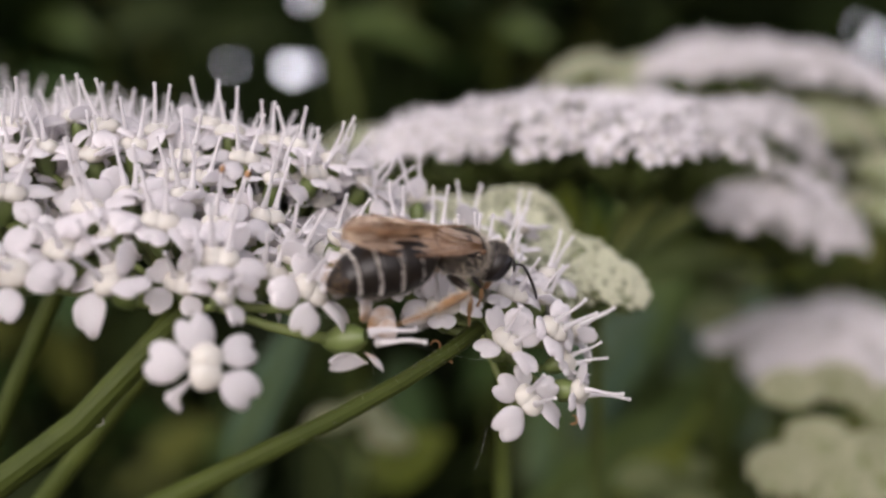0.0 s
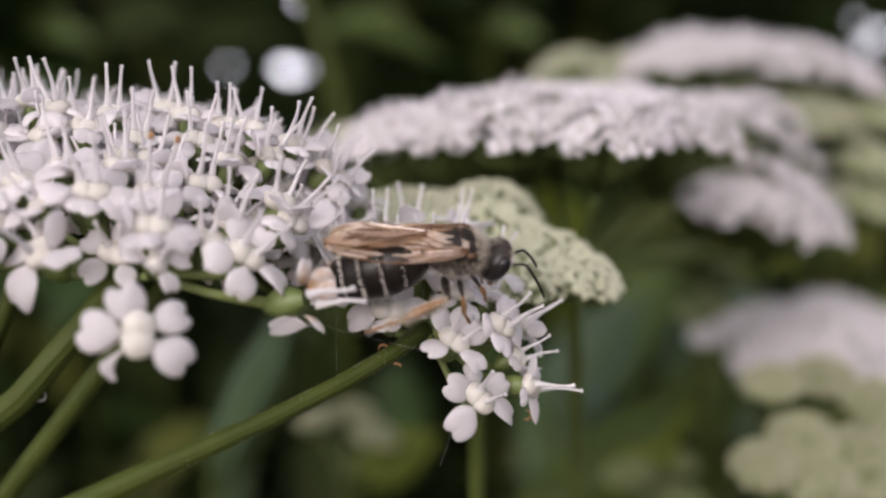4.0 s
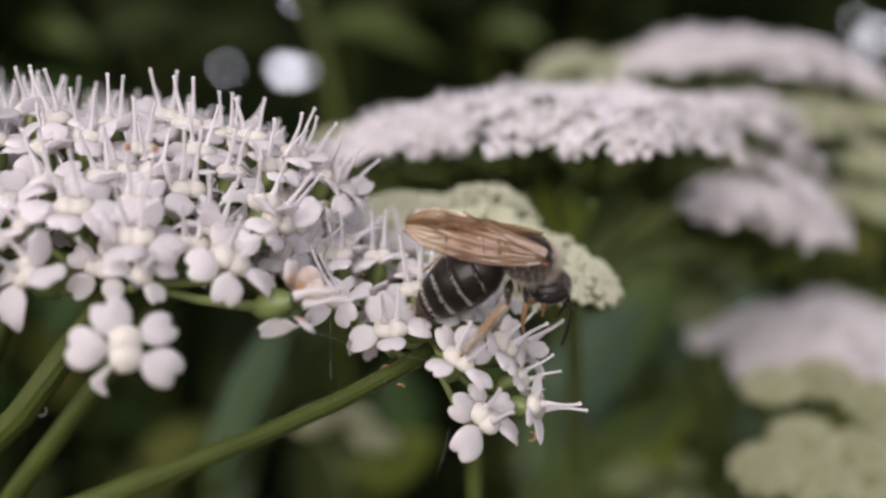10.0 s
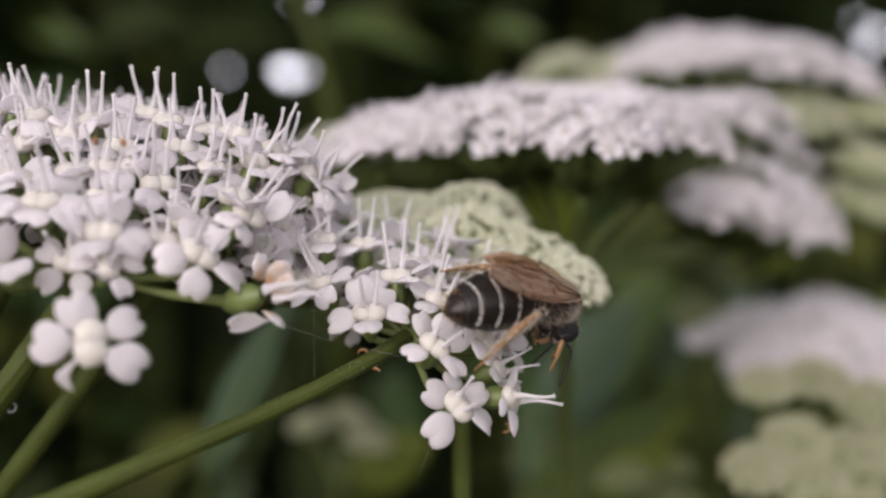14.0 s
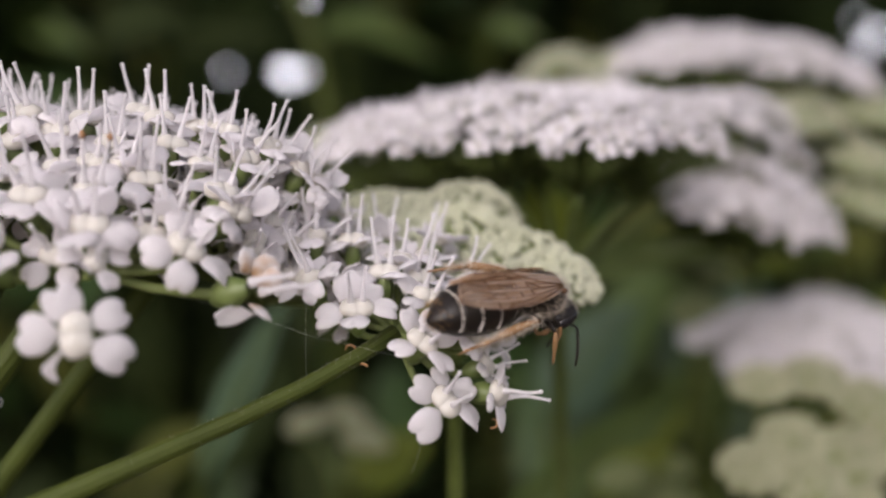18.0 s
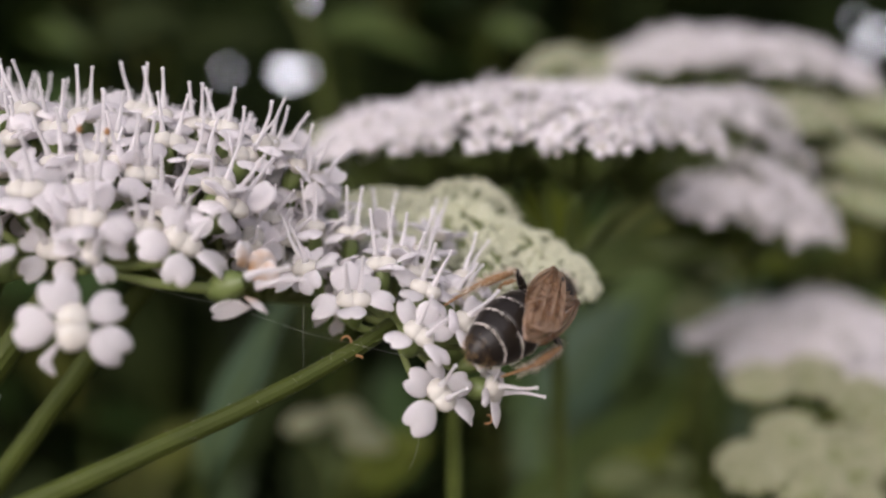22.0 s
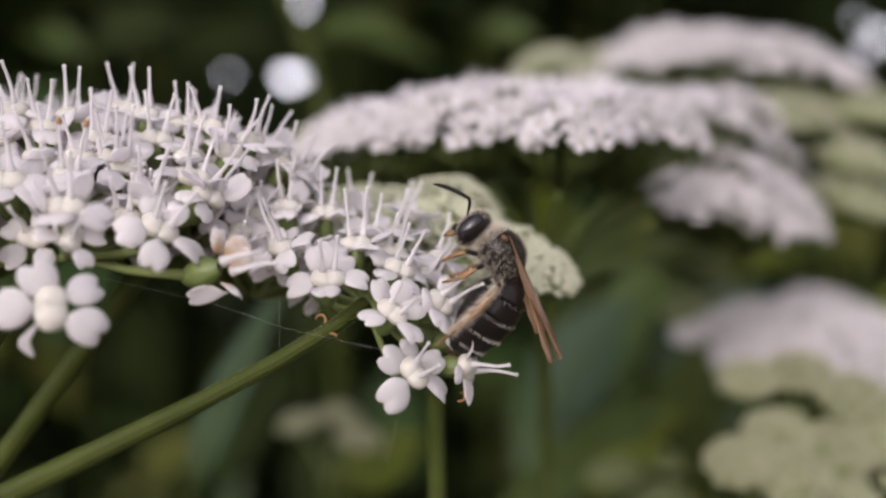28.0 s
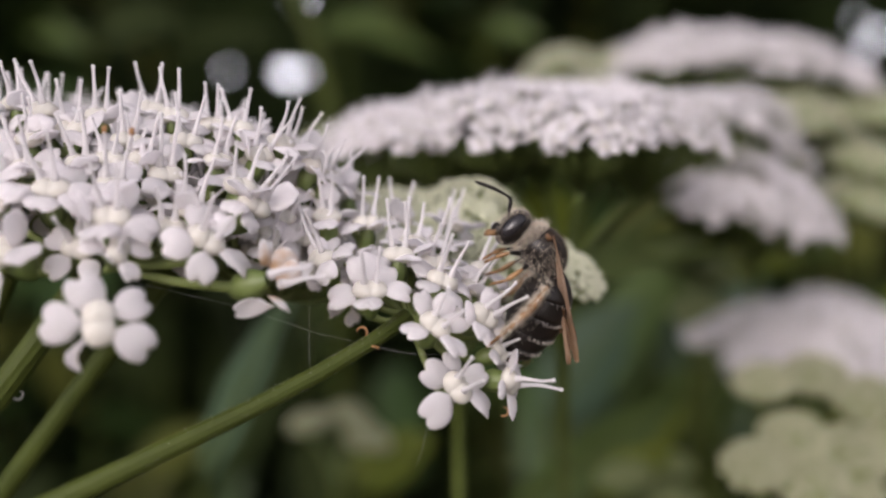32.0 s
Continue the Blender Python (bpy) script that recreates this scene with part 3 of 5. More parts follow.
def rear_umbel():
    """The umbellets of the same plant that stand behind the nearest one, on rays of their own."""
    thing = empty_thing("flower_umbel", PIVOT_C, "white compound flower umbel with many crowded umbellets and long styles", "flower")
    hub = less((-14.5, 56.0, -0.6), PIVOT_C)
    spots = []
    for i, (x, y, z, lean, spin, size, styles) in enumerate([
            (-14.83, 49.6, 3.96, 0.1, 70, 0.95, 2.0), (-19.75, 50.6, 6.4, -0.1, 84, 1.0, 2.0), (-20.18, 50.0, 5.0, -0.1, 60, 0.98, 1.7),
            (-12.1, 52.8, 6.0, 0.05, 90, 0.98, 1.7), (-10.81, 52.6, 5.8, 0.05, 80, 0.98, 1.7), (-8.71, 52.5, 5.1, 0.35, 94, 0.98, 2.0),
            (-7.18, 53.5, 3.99, 0.6, 84, 0.95, 2.0), (-6.39, 54.0, 3.45, 0.65, 70, 0.95, 2.0), (-13.98, 52.5, 6.4, 0.0, 76, 0.98, 2.0),
            (-15.81, 50.8, 5.0, 0.1, 84, 1.0, 2.0), (-17.35, 51.8, 6.3, 0.05, 100, 1.0, 2.0), (-18.34, 50.4, 5.5, 0.0, 84, 0.98, 2.0),
            (-13.04, 51.0, 5.0, 0.2, 70, 0.98, 2.0), (-9.63, 51.5, 4.38, 0.4, 84, 0.98, 2.0), (-22.6, 50.2, 5.3, -0.1, 80, 1.0, 2.0),
            (-11.4, 50.4, 4.0, 0.3, 92, 0.95, 2.0), (-16.2, 49.2, 4.0, 0.05, 70, 0.95, 1.7), (-24.4, 51.2, 6.4, -0.15, 80, 1.0, 2.0),
            (-21.6, 52.4, 7.0, -0.1, 96, 1.0, 1.7), (-15.4, 54.0, 6.9, 0.0, 80, 1.0, 2.0), (-8.3, 54.4, 4.9, 0.5, 76, 0.95, 2.0)]):
        p, axis = less((x, y, z), PIVOT_C), (lean, -0.3, 0.9)
        spots.append(p)
        floret(thing, p, axis, spin, size * 1.04, 240 + i, styles)
        pedicel(thing, hub, p, axis, 0.2)

    def taken(p):
        """True where a floret would crowd or hide one that stands in front."""
        if p.z < -2 or p.y < -3.5 or any((p - q).length < 1.3 or (abs(p.x - q.x) < 1.2 and abs(p.z - q.z) < 1.35 and p.y < q.y + 0.2) for q in spots):
            return True
        spots.append(p)
        return False

    umbellet(thing, hub, (0.0, -0.1, 1), 120, 6.6, 0.96, 13, 82, taken)
    root, fork = less((-35.2, 59.6, -28.0), PIVOT_C), less((-23.4, 57.2, -1.2), PIVOT_C)
    part("ray", tube(bent(root, hub, 0.5), [0.66, 0.64, 0.62, 0.6, 0.58, 0.56, 0.54, 0.58], 33, 0.05, True, 11), STEM, thing)
    for k, (at, axis, n, radius, spread) in enumerate([
        ((-11.86, 57.0, -1.02), (0.25, 0.05, 1), 40, 6, 75),
        ((-22.8, 57.0, 0.9), (-0.05, -0.1, 1), 48, 6.2, 75),
        ((-18.47, 62.0, 0.69), (0, 0.1, 1), 40, 6, 72),
        ((-25.66, 53.5, 0.03), (-0.2, 0, 1), 36, 6, 75),
        ((-12.78, 63.0, -0.97), (0.3, 0.1, 1), 34, 5.8, 72),
        ((-9.62, 58.0, -2.88), (0.3, 0, 1), 28, 4.8, 68),
        ((-24.18, 70.0, 2.07), (0, 0.1, 1), 28, 6, 70),
        ((-30.32, 68.0, 3.09), (0, 0.1, 1), 28, 6, 70),
    ]):
        h = less(at, PIVOT_C)
        umbellet(thing, h, axis, n, radius, 0.98, 20 + k, spread)
        part("ray", tube(bent(hub if k in (0, 4, 5) else root if k == 1 else fork, h, 0.5), [0.62, 0.6, 0.58, 0.56, 0.54, 0.52, 0.5, 0.54], 12, 0.07), STEM, thing)
    return thing


def near_umbellet():
    thing = empty_thing("flower_umbellet", PIVOT_B, "white umbellet of small notched florets on a ribbed green ray", "flower")
    hub = less((-2.38, 51.46, -3.89), PIVOT_B)
    front = [
        ((-4.11, 50.02, -2.69), (0.0, -0.55, 0.82), 90, 1.02, 1.7, ((-1.0, -0.1, 1.1), (0.05, -1.0, 1.0), (1.0, 0.0, 1.0), (-0.5, 0.8, 1.15), (0.6, 0.8, 0.95)), (0, 3, 2, 1, 1)),
        ((-0.01, 49.54, -6.97), (0.42, -0.72, 0.42), 30, 1.02, 1.7, ((-0.8, 0.45, 1.0), (-0.7, -0.75, 1.25), (0.85, -0.45, 1.15), (-0.15, 1.0, 0.9), (0.9, 0.6, 0.9)), (3, 0, 0, 5, 1)),
        ((2.41, 50.86, -6.73), (0.90, -0.28, 0.02), 64, 1.0, 2.0, ((0.75, -0.65, 1.25), (0.1, -1.0, 1.0), (-0.2, 1.0, 0.9), (0.5, 0.9, 0.9), (-0.6, -0.4, 0.8)), (0, 3, 1, 0, 5)),
        ((-1.07, 49.48, -4.18), (0.38, -0.58, 0.62), 40, 0.98, 1.7, ((-1.0, -0.25, 0.95), (0.65, -0.75, 1.1), (1.0, 0.2, 1.0), (-0.6, 0.7, 1.0), (0.3, 1.0, 0.9)), (3, 0, 3, 1, 4)),
        ((1.15, 50.7, -3.73), (0.62, -0.5, 0.5), 54, 0.98, 2.0, ((-0.1, -1.0, 1.05), (0.9, -0.5, 1.05), (-1.0, 0.2, 0.9), (0.2, 1.0, 0.9), (1.0, 0.6, 0.9)), (3, 0, 1, 1, 0)),
        ((-2.94, 51.9, -1.04), (-0.05, -0.3, 1), 84, 0.98, 2.4, (), ()),
        ((-6.52, 51.37, -1.28), (-0.42, -0.35, 0.8), 80, 0.98, 2.4, ((1.0, 0.3, 1.0), (-0.9, -0.5, 1.0), (0.4, -1.0, 1.0), (-0.5, 0.9, 0.9), (0.5, 1.0, 0.9)), (0, 3, 2, 1, 1)),
    ]
    middle = [
        ((-6.63, 53.63, 0.79), (-0.12, -0.25, 1), 84, 0.98, 2.0, ((1.0, 0.4, 1.1), (0.3, -1.0, 1.0), (-1.0, 0.0, 1.0), (-0.5, 1.0, 0.9)), (0, 3, 1, 1)),
        ((-4.71, 54.66, 0.54), (0.0, -0.2, 1), 94, 0.98, 2.0, (), ()),
        ((-2.33, 53.9, -0.41), (0.05, -0.2, 1), 54, 0.98, 1.7, (), ()),
        ((-0.84, 51.45, -2.18), (0.35, -0.35, 0.8), 54, 0.98, 2.0, (), ()),
        ((-1.01, 54.91, -0.36), (0.2, -0.1, 1), 80, 0.98, 2.0, (), ()),
        ((-1.24, 53.03, -1.38), (0.2, -0.25, 0.95), 70, 0.98, 1.7, (), ()),
        ((1.09, 54.96, -1.6), (0.35, 0.0, 0.9), 84, 0.98, 2.0, (), ()),
    ]
    behind = [
        ((2.25, 53.52, -4.22), (0.8, 0.1, 0.5), 54, 0.98, 2.0, (), ()),
        ((0.66, 53.47, -2.58), (0.5, -0.1, 0.8), 60, 0.98, 1.7, (), ()),
        ((-3.28, 57.37, 0.84), (0.0, 0.2, 1), 94, 0.98, 2.0, (), ()),
        ((-6.03, 57.32, 2.12), (-0.1, 0.2, 1), 84, 0.98, 2.0, (), ()),
        ((-0.41, 57.9, 0.63), (0.2, 0.2, 1), 74, 0.98, 1.7, (), ()),
        ((1.94, 52.04, -5.51), (0.8, -0.1, 0.3), 40, 0.8, 2.0, (), ()),
    ]
    spots = []
    for i, (at, axis, spin, size, styles, ways, kinds) in enumerate(front + middle + behind):
        p = less(at, PIVOT_B)
        spots.append(p)
        floret(thing, p, axis, spin, size * 1.04, 140 + i, styles, ways=ways, kinds=kinds)
        pedicel(thing, hub, p, axis, 0.17)

    def taken(p):
        """True where a floret would crowd or hide one that stands in front."""
        if p.z < hub.z + 0.6 or p.y < hub.y - 1.5 or any((p - q).length < 1.35 or (abs(p.x - q.x) < 1.5 and abs(p.z - q.z) < 1.5 and p.y < q.y + 0.4) for q in spots):
            return True
        spots.append(p)
        return False

    umbellet(thing, hub, (0.1, 0.3, 1), 70, 4.4, 0.95, 31, 80, taken)
    ray = part("ray", tube([less(q, PIVOT_B) - hub for q in ((-27.63, 43.4, -16.88), (-22.33, 44.91, -14.08), (-17.84, 45.92, -11.85), (-13.65, 47.04, -9.9), (-9.51, 48.25, -7.98), (-6.41, 49.36, -6.38), (-3.95, 50.46, -4.92), (-2.38, 51.46, -3.84))], [0.70, 0.60, 0.53, 0.47, 0.42, 0.39, 0.37, 0.42], 44, 0.045, True, 11), STEM, thing, "long ribbed green ray", m=Matrix.Translation(hub))
    # fine pale fuzz on the ray
    rnd, s = random.Random(77), Shape()
    line = [less(q, PIVOT_B) - hub for q in ((-27.63, 43.4, -16.88), (-22.33, 44.91, -14.08), (-17.84, 45.92, -11.85), (-13.65, 47.04, -9.9), (-9.51, 48.25, -7.98), (-6.41, 49.36, -6.38), (-3.95, 50.46, -4.92), (-2.38, 51.46, -3.84))]
    for i in range(420):
        f = rnd.uniform(1.5, len(line) - 1.01)
        p0, p1 = line[int(f)], line[int(f) + 1]
        ax = (p1 - p0).normalized()
        w = ax.orthogonal().normalized()
        w.rotate(Matrix.Rotation(rnd.uniform(0, 6.283), 3, ax))
        p = p0.lerp(p1, f % 1) + w * (0.53 - 0.026 * f)
        c = ax.cross(w) * 0.006
        s.add([p + c, p - c, p + ax * 0.012, p + (w + ax * rnd.uniform(-0.5, 0.5)) * rnd.uniform(0.05, 0.13)], [(0, 1, 3), (1, 2, 3), (2, 0, 3)])
    part("fuzz", s, SILK, ray, "fine pale hairs")
    # small bracts under the stalks
    for a in range(5):
        w = radians(72 * a + 20)
        tip = hub + Vector((1.6 * math.cos(w), 1.6 * math.sin(w), -0.7))
        part("bract", tube(bent(hub, tip, -0.25, 5), [0.13, 0.12, 0.09, 0.06, 0.02], 6), STEM, thing)
    return thing, ray, hub


umbel_a = near_umbel()
umbel_c = rear_umbel()
umbel_b, ray_b, hub_b = near_umbellet()

# ---- small things caught on the stalks ----


def silk(points, label):
    ob = new("spider_silk", tube([place(*p) / MM for p in points], 0.0045, 4).mesh("spider_silk", SILK))
    tagged(ob, label, "spider silk", "threads of spider silk")


silk([(-6.53, 50.0, -2.42), (-6.56, 50.0, -4.27), (-6.48, 49.6, -5.81)], "thin grey thread of spider silk hanging down")
silk([(-14.09, 48.0, -1.55), (-11.92, 48.5, -2.13), (-9.46, 49.0, -2.75), (-6.15, 49.5, -3.97), (-3.56, 49.8, -4.58)], "thin grey thread of spider silk between stalks")
silk([(-3.69, 49.8, -4.58), (-1.98, 49.8, -4.95), (-0.14, 49.6, -4.99)], "thin grey thread of spider silk by a stem")
silk([(-1.59, 49.5, -10.26), (-1.25, 49.4, -9.32), (-0.98, 49.2, -7.99)], "thin grey thread of spider silk under a petal")


def curl(parent, at, size, turn, mat, label):
    """A tiny dry curl of plant stuff."""
    pts = [(size * math.cos(a) * (1 - 0.08 * a), 0.1 * size * a, size * math.sin(a) * (1 - 0.08 * a)) for a in [0.5 * i for i in range(9)]]
    part("dry_curl", tube(pts, [0.05, 0.06, 0.06, 0.06, 0.055, 0.05, 0.045, 0.04, 0.02], 6), mat, parent, label, m=Matrix.Translation(at) @ pose(0, 0, 0, *turn))


curl(umbel_b, less((-4.48, 50.35, -4.58), PIVOT_B), 0.28, (0, 40, 10), BROWN_TIP, "dry brown curl")
curl(umbel_b, less((-3.82, 49.97, -5.3), PIVOT_B), 0.18, (60, 10, 0), BROWN_TIP, "dry brown curl")
curl(umbel_b, less((2.29, 51.09, -8.17), PIVOT_B), 0.25, (0, 120, 0), BROWN_TIP, "dry brown curl")
curl(umbel_a, less((-20.07, 47.81, -6.69), PIVOT_A), 0.24, (10, 150, 0), STYLE, "pale dry curl")
curl(umbel_a, less((-16.98, 47.0, -2.09), PIVOT_A), 0.3, (0, 60, 0), BROWN_TIP, "dry brown curl")

# ---- umbels farther off ----


def clump(seed, n, radius, size, spread, buds, axis):
    """The florets, or buds, of one far umbellet in one mesh: slot 0 petals, 1 discs, 2 styles, 3 green stalks."""
    rnd = random.Random(seed)
    s = Shape()
    turn = facing(axis).to_3x3()
    for d in dome(n, spread, seed):
        w = turn @ d
        at = w * radius * rnd.uniform(0.93, 1.05)
        lean = (w + Vector((0, 0, 0.6))).normalized()
        m = Matrix.Translation(at) @ facing(lean, rnd.uniform(0, 360)) @ Matrix.Diagonal((*[size * rnd.uniform(0.8, 1.15)] * 3, 1))
        if buds:
            s.join(ball(0.62, 0.62, 0.55, 7, 4, 0.12, (0, 0, 0.2)), m, 0)
            s.join(ball(0.36, 0.36, 0.55, 5, 3, 0, (0, 0, -0.5)), m, 3)
            for k in range(3):
                s.join(ball(0.24, 0.24, 0.22, 4, 3, 0, (0.5 * math.cos(k * 2.1), 0.5 * math.sin(k * 2.1), 0.5)), m, 0)
        else:
            s.join(LOW[rnd.randrange(6)], m)
        s.join(tube([(0, 0, 0), at - lean * 0.8], 0.09, 4), None, 3)
    if buds:
        # the crowded green feet of the buds, seen between them
        verts, faces = [turn @ Vector((0, 0, 0.93 * radius))], []
        for i in range(1, 7):
            for k in range(18):
                th, ph, q = radians(spread * i / 6), 2 * math.pi * k / 18, radius * rnd.uniform(0.88, 0.95)
                verts.append(turn @ Vector((q * math.sin(th) * math.cos(ph), q * math.sin(th) * math.sin(ph), q * math.cos(th))))
        for k in range(18):
            faces.append((0, 1 + k, 1 + (k + 1) % 18))
            for i in range(5):
                a, b = 1 + i * 18 + k, 1 + i * 18 + (k + 1) % 18
                faces.append((a, a + 18, b + 18, b))
        s.add(verts, faces, None, 2)
    return s


def far_umbel(hub, foot, heads, label, size=0.78, tilt=-0.25, bud=BUD):
    """A whole umbel: a stalk, rays, and at each ray's end an umbellet in flower or in bud."""
    thing = empty_thing("flower_umbel", hub, label, "flower", "umbels in the background")
    part("stalk", tube(bent(less(foot, hub), (0, 0, 0), 3.0, 10, (1, 0, 0)), [0.8, 0.75, 0.7, 0.66, 0.62, 0.58, 0.55, 0.52, 0.5, 0.48], 12, 0.06), STEM, thing)
    for k, (top, radius, buds, *lean) in enumerate(heads):
        out = less(top, hub)
        axis = (out.normalized() + Vector((0, lean[0] if lean else tilt, 1.4))).normalized()
        wide = radius * (1.12 if buds else 1.45)
        base = out - axis * wide * ((0.86 if buds else 0.80) + 0.012 * (k * 29 % 11))
        part("ray", tube(bent((0, 0, 0), base, 1.0), 0.30, 8, 0.06), RAY_GREEN, thing)
        n = int(158 / size ** 2) if buds else int(28 * radius)
        me = clump(int(abs(top[0] * 7 + top[1] * 13 + k)), n, wide, size * (0.46 if buds else 0.62), (58 if buds else 38) + (k * 37 % 15), buds, axis)
        part("umbellet", me, [bud, bud, BUD_GREEN, RAY_GREEN] if buds else [FAR_PETAL, DISC, FAR_PETAL, RAY_GREEN], thing, m=Matrix.Translation(base))
    return thing


far_umbel((8.28, 78.0, -3.26), (11.3, 84.0, -600.0), [
    ((-5.31, 75.0, 7.73), 4.40, False),
    ((-1.12, 73.0, 9.03), 4.40, False),
    ((3.41, 71.0, 9.42), 4.58, False),
    ((8.84, 68.0, 8.87), 4.40, False),
    ((14.79, 76.5, 9.70), 5.00, False),
    ((22.44, 90.6, 10.58), 5.76, False),
    ((23.72, 93.9, 8.03), 5.84, False),
    ((27.84, 96.5, 6.53), 6.10, False, -0.9),
    ((30.94, 99.1, 4.91), 5.8, False, -1.2),
    ((2.02, 83.0, 10.35), 4.94, False),
    ((7.28, 83.0, 10.88), 4.94, False),
    ((13.53, 88.0, 11.31), 5.24, False),
    ((22.03, 102.7, 12.10), 5.95, False),
    ((28.56, 104.1, 12.48), 6.03, False),
    ((28.83, 101.6, 9.66), 6.03, False),
    ((-3.64, 82.0, 8.80), 4.37, False),
    ((-12.20, 108.0, 11.02), 4.62, True),
    ((22.04, 90.4, 6.4), 4.4, False, -1.6),
    ((24.64, 90.4, 6.0), 4.8, False, -1.6),
    ((27.6, 94.2, 4.9), 5.0, False, -1.5),
    ((26.2, 94.0, 7.4), 5.2, False, -1.1)],
    "white flower umbel in full bloom behind the bee")
far_umbel((33.46, 116.0, -1.78), (37.5, 126.0, -600.0), [
    ((11.91, 118.0, 20.95), 4.6, True),
    ((17.53, 116.0, 20.9), 4.8, True),
    ((23.43, 112.0, 21.07), 5.6, False),
    ((29.12, 110.0, 21.27), 5.6, False),
    ((34.93, 110.0, 20.28), 5.6, False),
    ((40.3, 112.0, 18.11), 5.2, False),
    ((35.72, 108.0, 15.75), 4.6, True),
    ((31.62, 116.0, 19.67), 5, False),
    ((44.14, 112.0, 16.33), 5, True),
    ((43.94, 110.0, 10.52), 4.6, True),
    ((44.23, 110.0, 6.74), 4.6, True),
    ((40.0, 112.0, 13.97), 4.4, True)],
    "white and pale green flower umbel farther back")
far_umbel((37.43, 115.0, -23.63), (41.4, 121.0, -600.0), [
    ((30.62, 118.75, -9.47), 4.5, False),
    ((34.14, 113.75, -7.39), 4.8, False),
    ((38.53, 110.0, -7.61), 4.8, False),
    ((44.46, 112.5, -9.09), 4.8, False),
    ((50.31, 115.0, -11.0), 4.7, False),
    ((39.82, 108.75, -11.55), 4.4, False),
    ((45.8, 110.0, -12.55), 4.5, False),
    ((35.92, 110.0, -9.36), 4.7, False),
    ((42.0, 116.0, -6.6), 4.6, False),
    ((47.6, 117.0, -8.2), 4.6, False),
    ((33.0, 109.5, -10.9), 4.0, False)],
    "white flower umbel low among the leaves", tilt=-0.6)
far_umbel((29.56, 84.0, -29.25), (33.6, 88.0, -600.0), [
    ((26.08, 88.0, -10.51), 2.60, True),
    ((30.85, 89.0, -9.69), 2.72, True),
    ((34.35, 86.0, -11.4), 2.72, True),
    ((27.01, 83.0, -13.64), 2.60, True),
    ((31.02, 82.0, -14.77), 2.72, True),
    ((23.08, 80.0, -15.68), 2.47, True),
    ((26.96, 79.0, -16.32), 2.60, True),
    ((34.88, 84.0, -14.69), 2.60, True),
    ((38.4, 87.0, -13.2), 2.7, True),
    ((37.6, 85.0, -17.4), 2.8, True),
    ((31.2, 80.0, -18.6), 2.6, True)],
    "pale green flower umbel still in bud, low down", size=1.15, tilt=-1.2, bud=BUD_SHADED)
far_umbel((0.53, 63.0, -6.62), (-1.5, 67.0, -600.0), [
    ((-4.58, 67.0, 3.05), 3.13, True),
    ((-1.76, 68.0, 3.23), 3.31, True),
    ((1.40, 66.0, 3.70), 3.13, True),
    ((-5.77, 64.0, 1.91), 2.94, True),
    ((-2.30, 63.0, 1.55), 2.94, True),
    ((1.03, 63.0, 2.11), 2.94, True),
    ((-0.35, 65.0, 1.49), 3.31, True),
    ((3.02, 64.0, 1.47), 3.13, True),
    ((5.36, 62.0, 0.28), 3.04, True),
    ((6.96, 60.5, -0.68), 2.39, True),
    ((2.97, 60.5, -0.20), 2.94, True),
    ((-3.03, 63.0, 0.95), 3.13, True)],
    "pale green flower umbel in bud beside the bee", tilt=-0.7)
# three umbels whose shade is put into a dimmer bud colour
far_umbel((-13.32, 130.0, -28.78), (-11.3, 136.0, -600.0), [
    ((-16.76, 130.0, -20.54), 2.7, True),
    ((-12.32, 134.0, -19.75), 2.7, True),
    ((-9.2, 130.0, -21.91), 2.7, True)],
    "small umbel in bud, coloured dim for shade", bud=BUD_SHADED)
far_umbel((22.82, 118.0, -34.23), (24.8, 124.0, -600.0), [
    ((19.7, 118.0, -24.25), 3.4, True),
    ((24.88, 122.0, -23.14), 3.4, True),
    ((25.31, 118.0, -26.74), 3.4, True)],
    "small umbel in bud, coloured dim for shade", bud=BUD_GREEN)
far_umbel((28.79, 125.0, -13.14), (30.8, 131.0, -600.0), [
    ((27.14, 125.0, 0.07), 3.4, True),
    ((32.19, 128.0, -1.96), 3.4, True),
    ((29.39, 122.0, -5.74), 3.4, True)],
    "small umbel in bud, coloured dim for shade", bud=BUD_GREEN)

# ---- leaves and stems behind ----


def leaf_shape(length, width, fold=0.25, droop=0.2, teeth=14, nu=29, nv=7):
    """A pointed leaf along x with a sunken midrib, bowed, with a saw-toothed rim."""
    verts, faces = [], []
    for i in range(nu):
        u = i / (nu - 1)
        w = 0.5 * width * (math.sin(math.pi * u ** 0.8) ** 0.85 if 0 < u < 1 else 0.0) + 0.004 * width
        w *= 1 + 0.10 * ((u * teeth) % 1.0 - 0.5)
        for j in range(nv):
            v = 2 * j / (nv - 1) - 1
            z = fold * w * abs(v) - droop * length * u * u + 0.03 * width * math.sin(u * 21 + abs(v) * 4) * abs(v)
            verts.append((length * u, w * v, z))
    for i in range(nu - 1):
        for j in range(nv - 1):
            a = i * nv + j
            faces.append((a, a + nv, a + nv + 1, a + 1))
    return Shape().add(verts, faces)


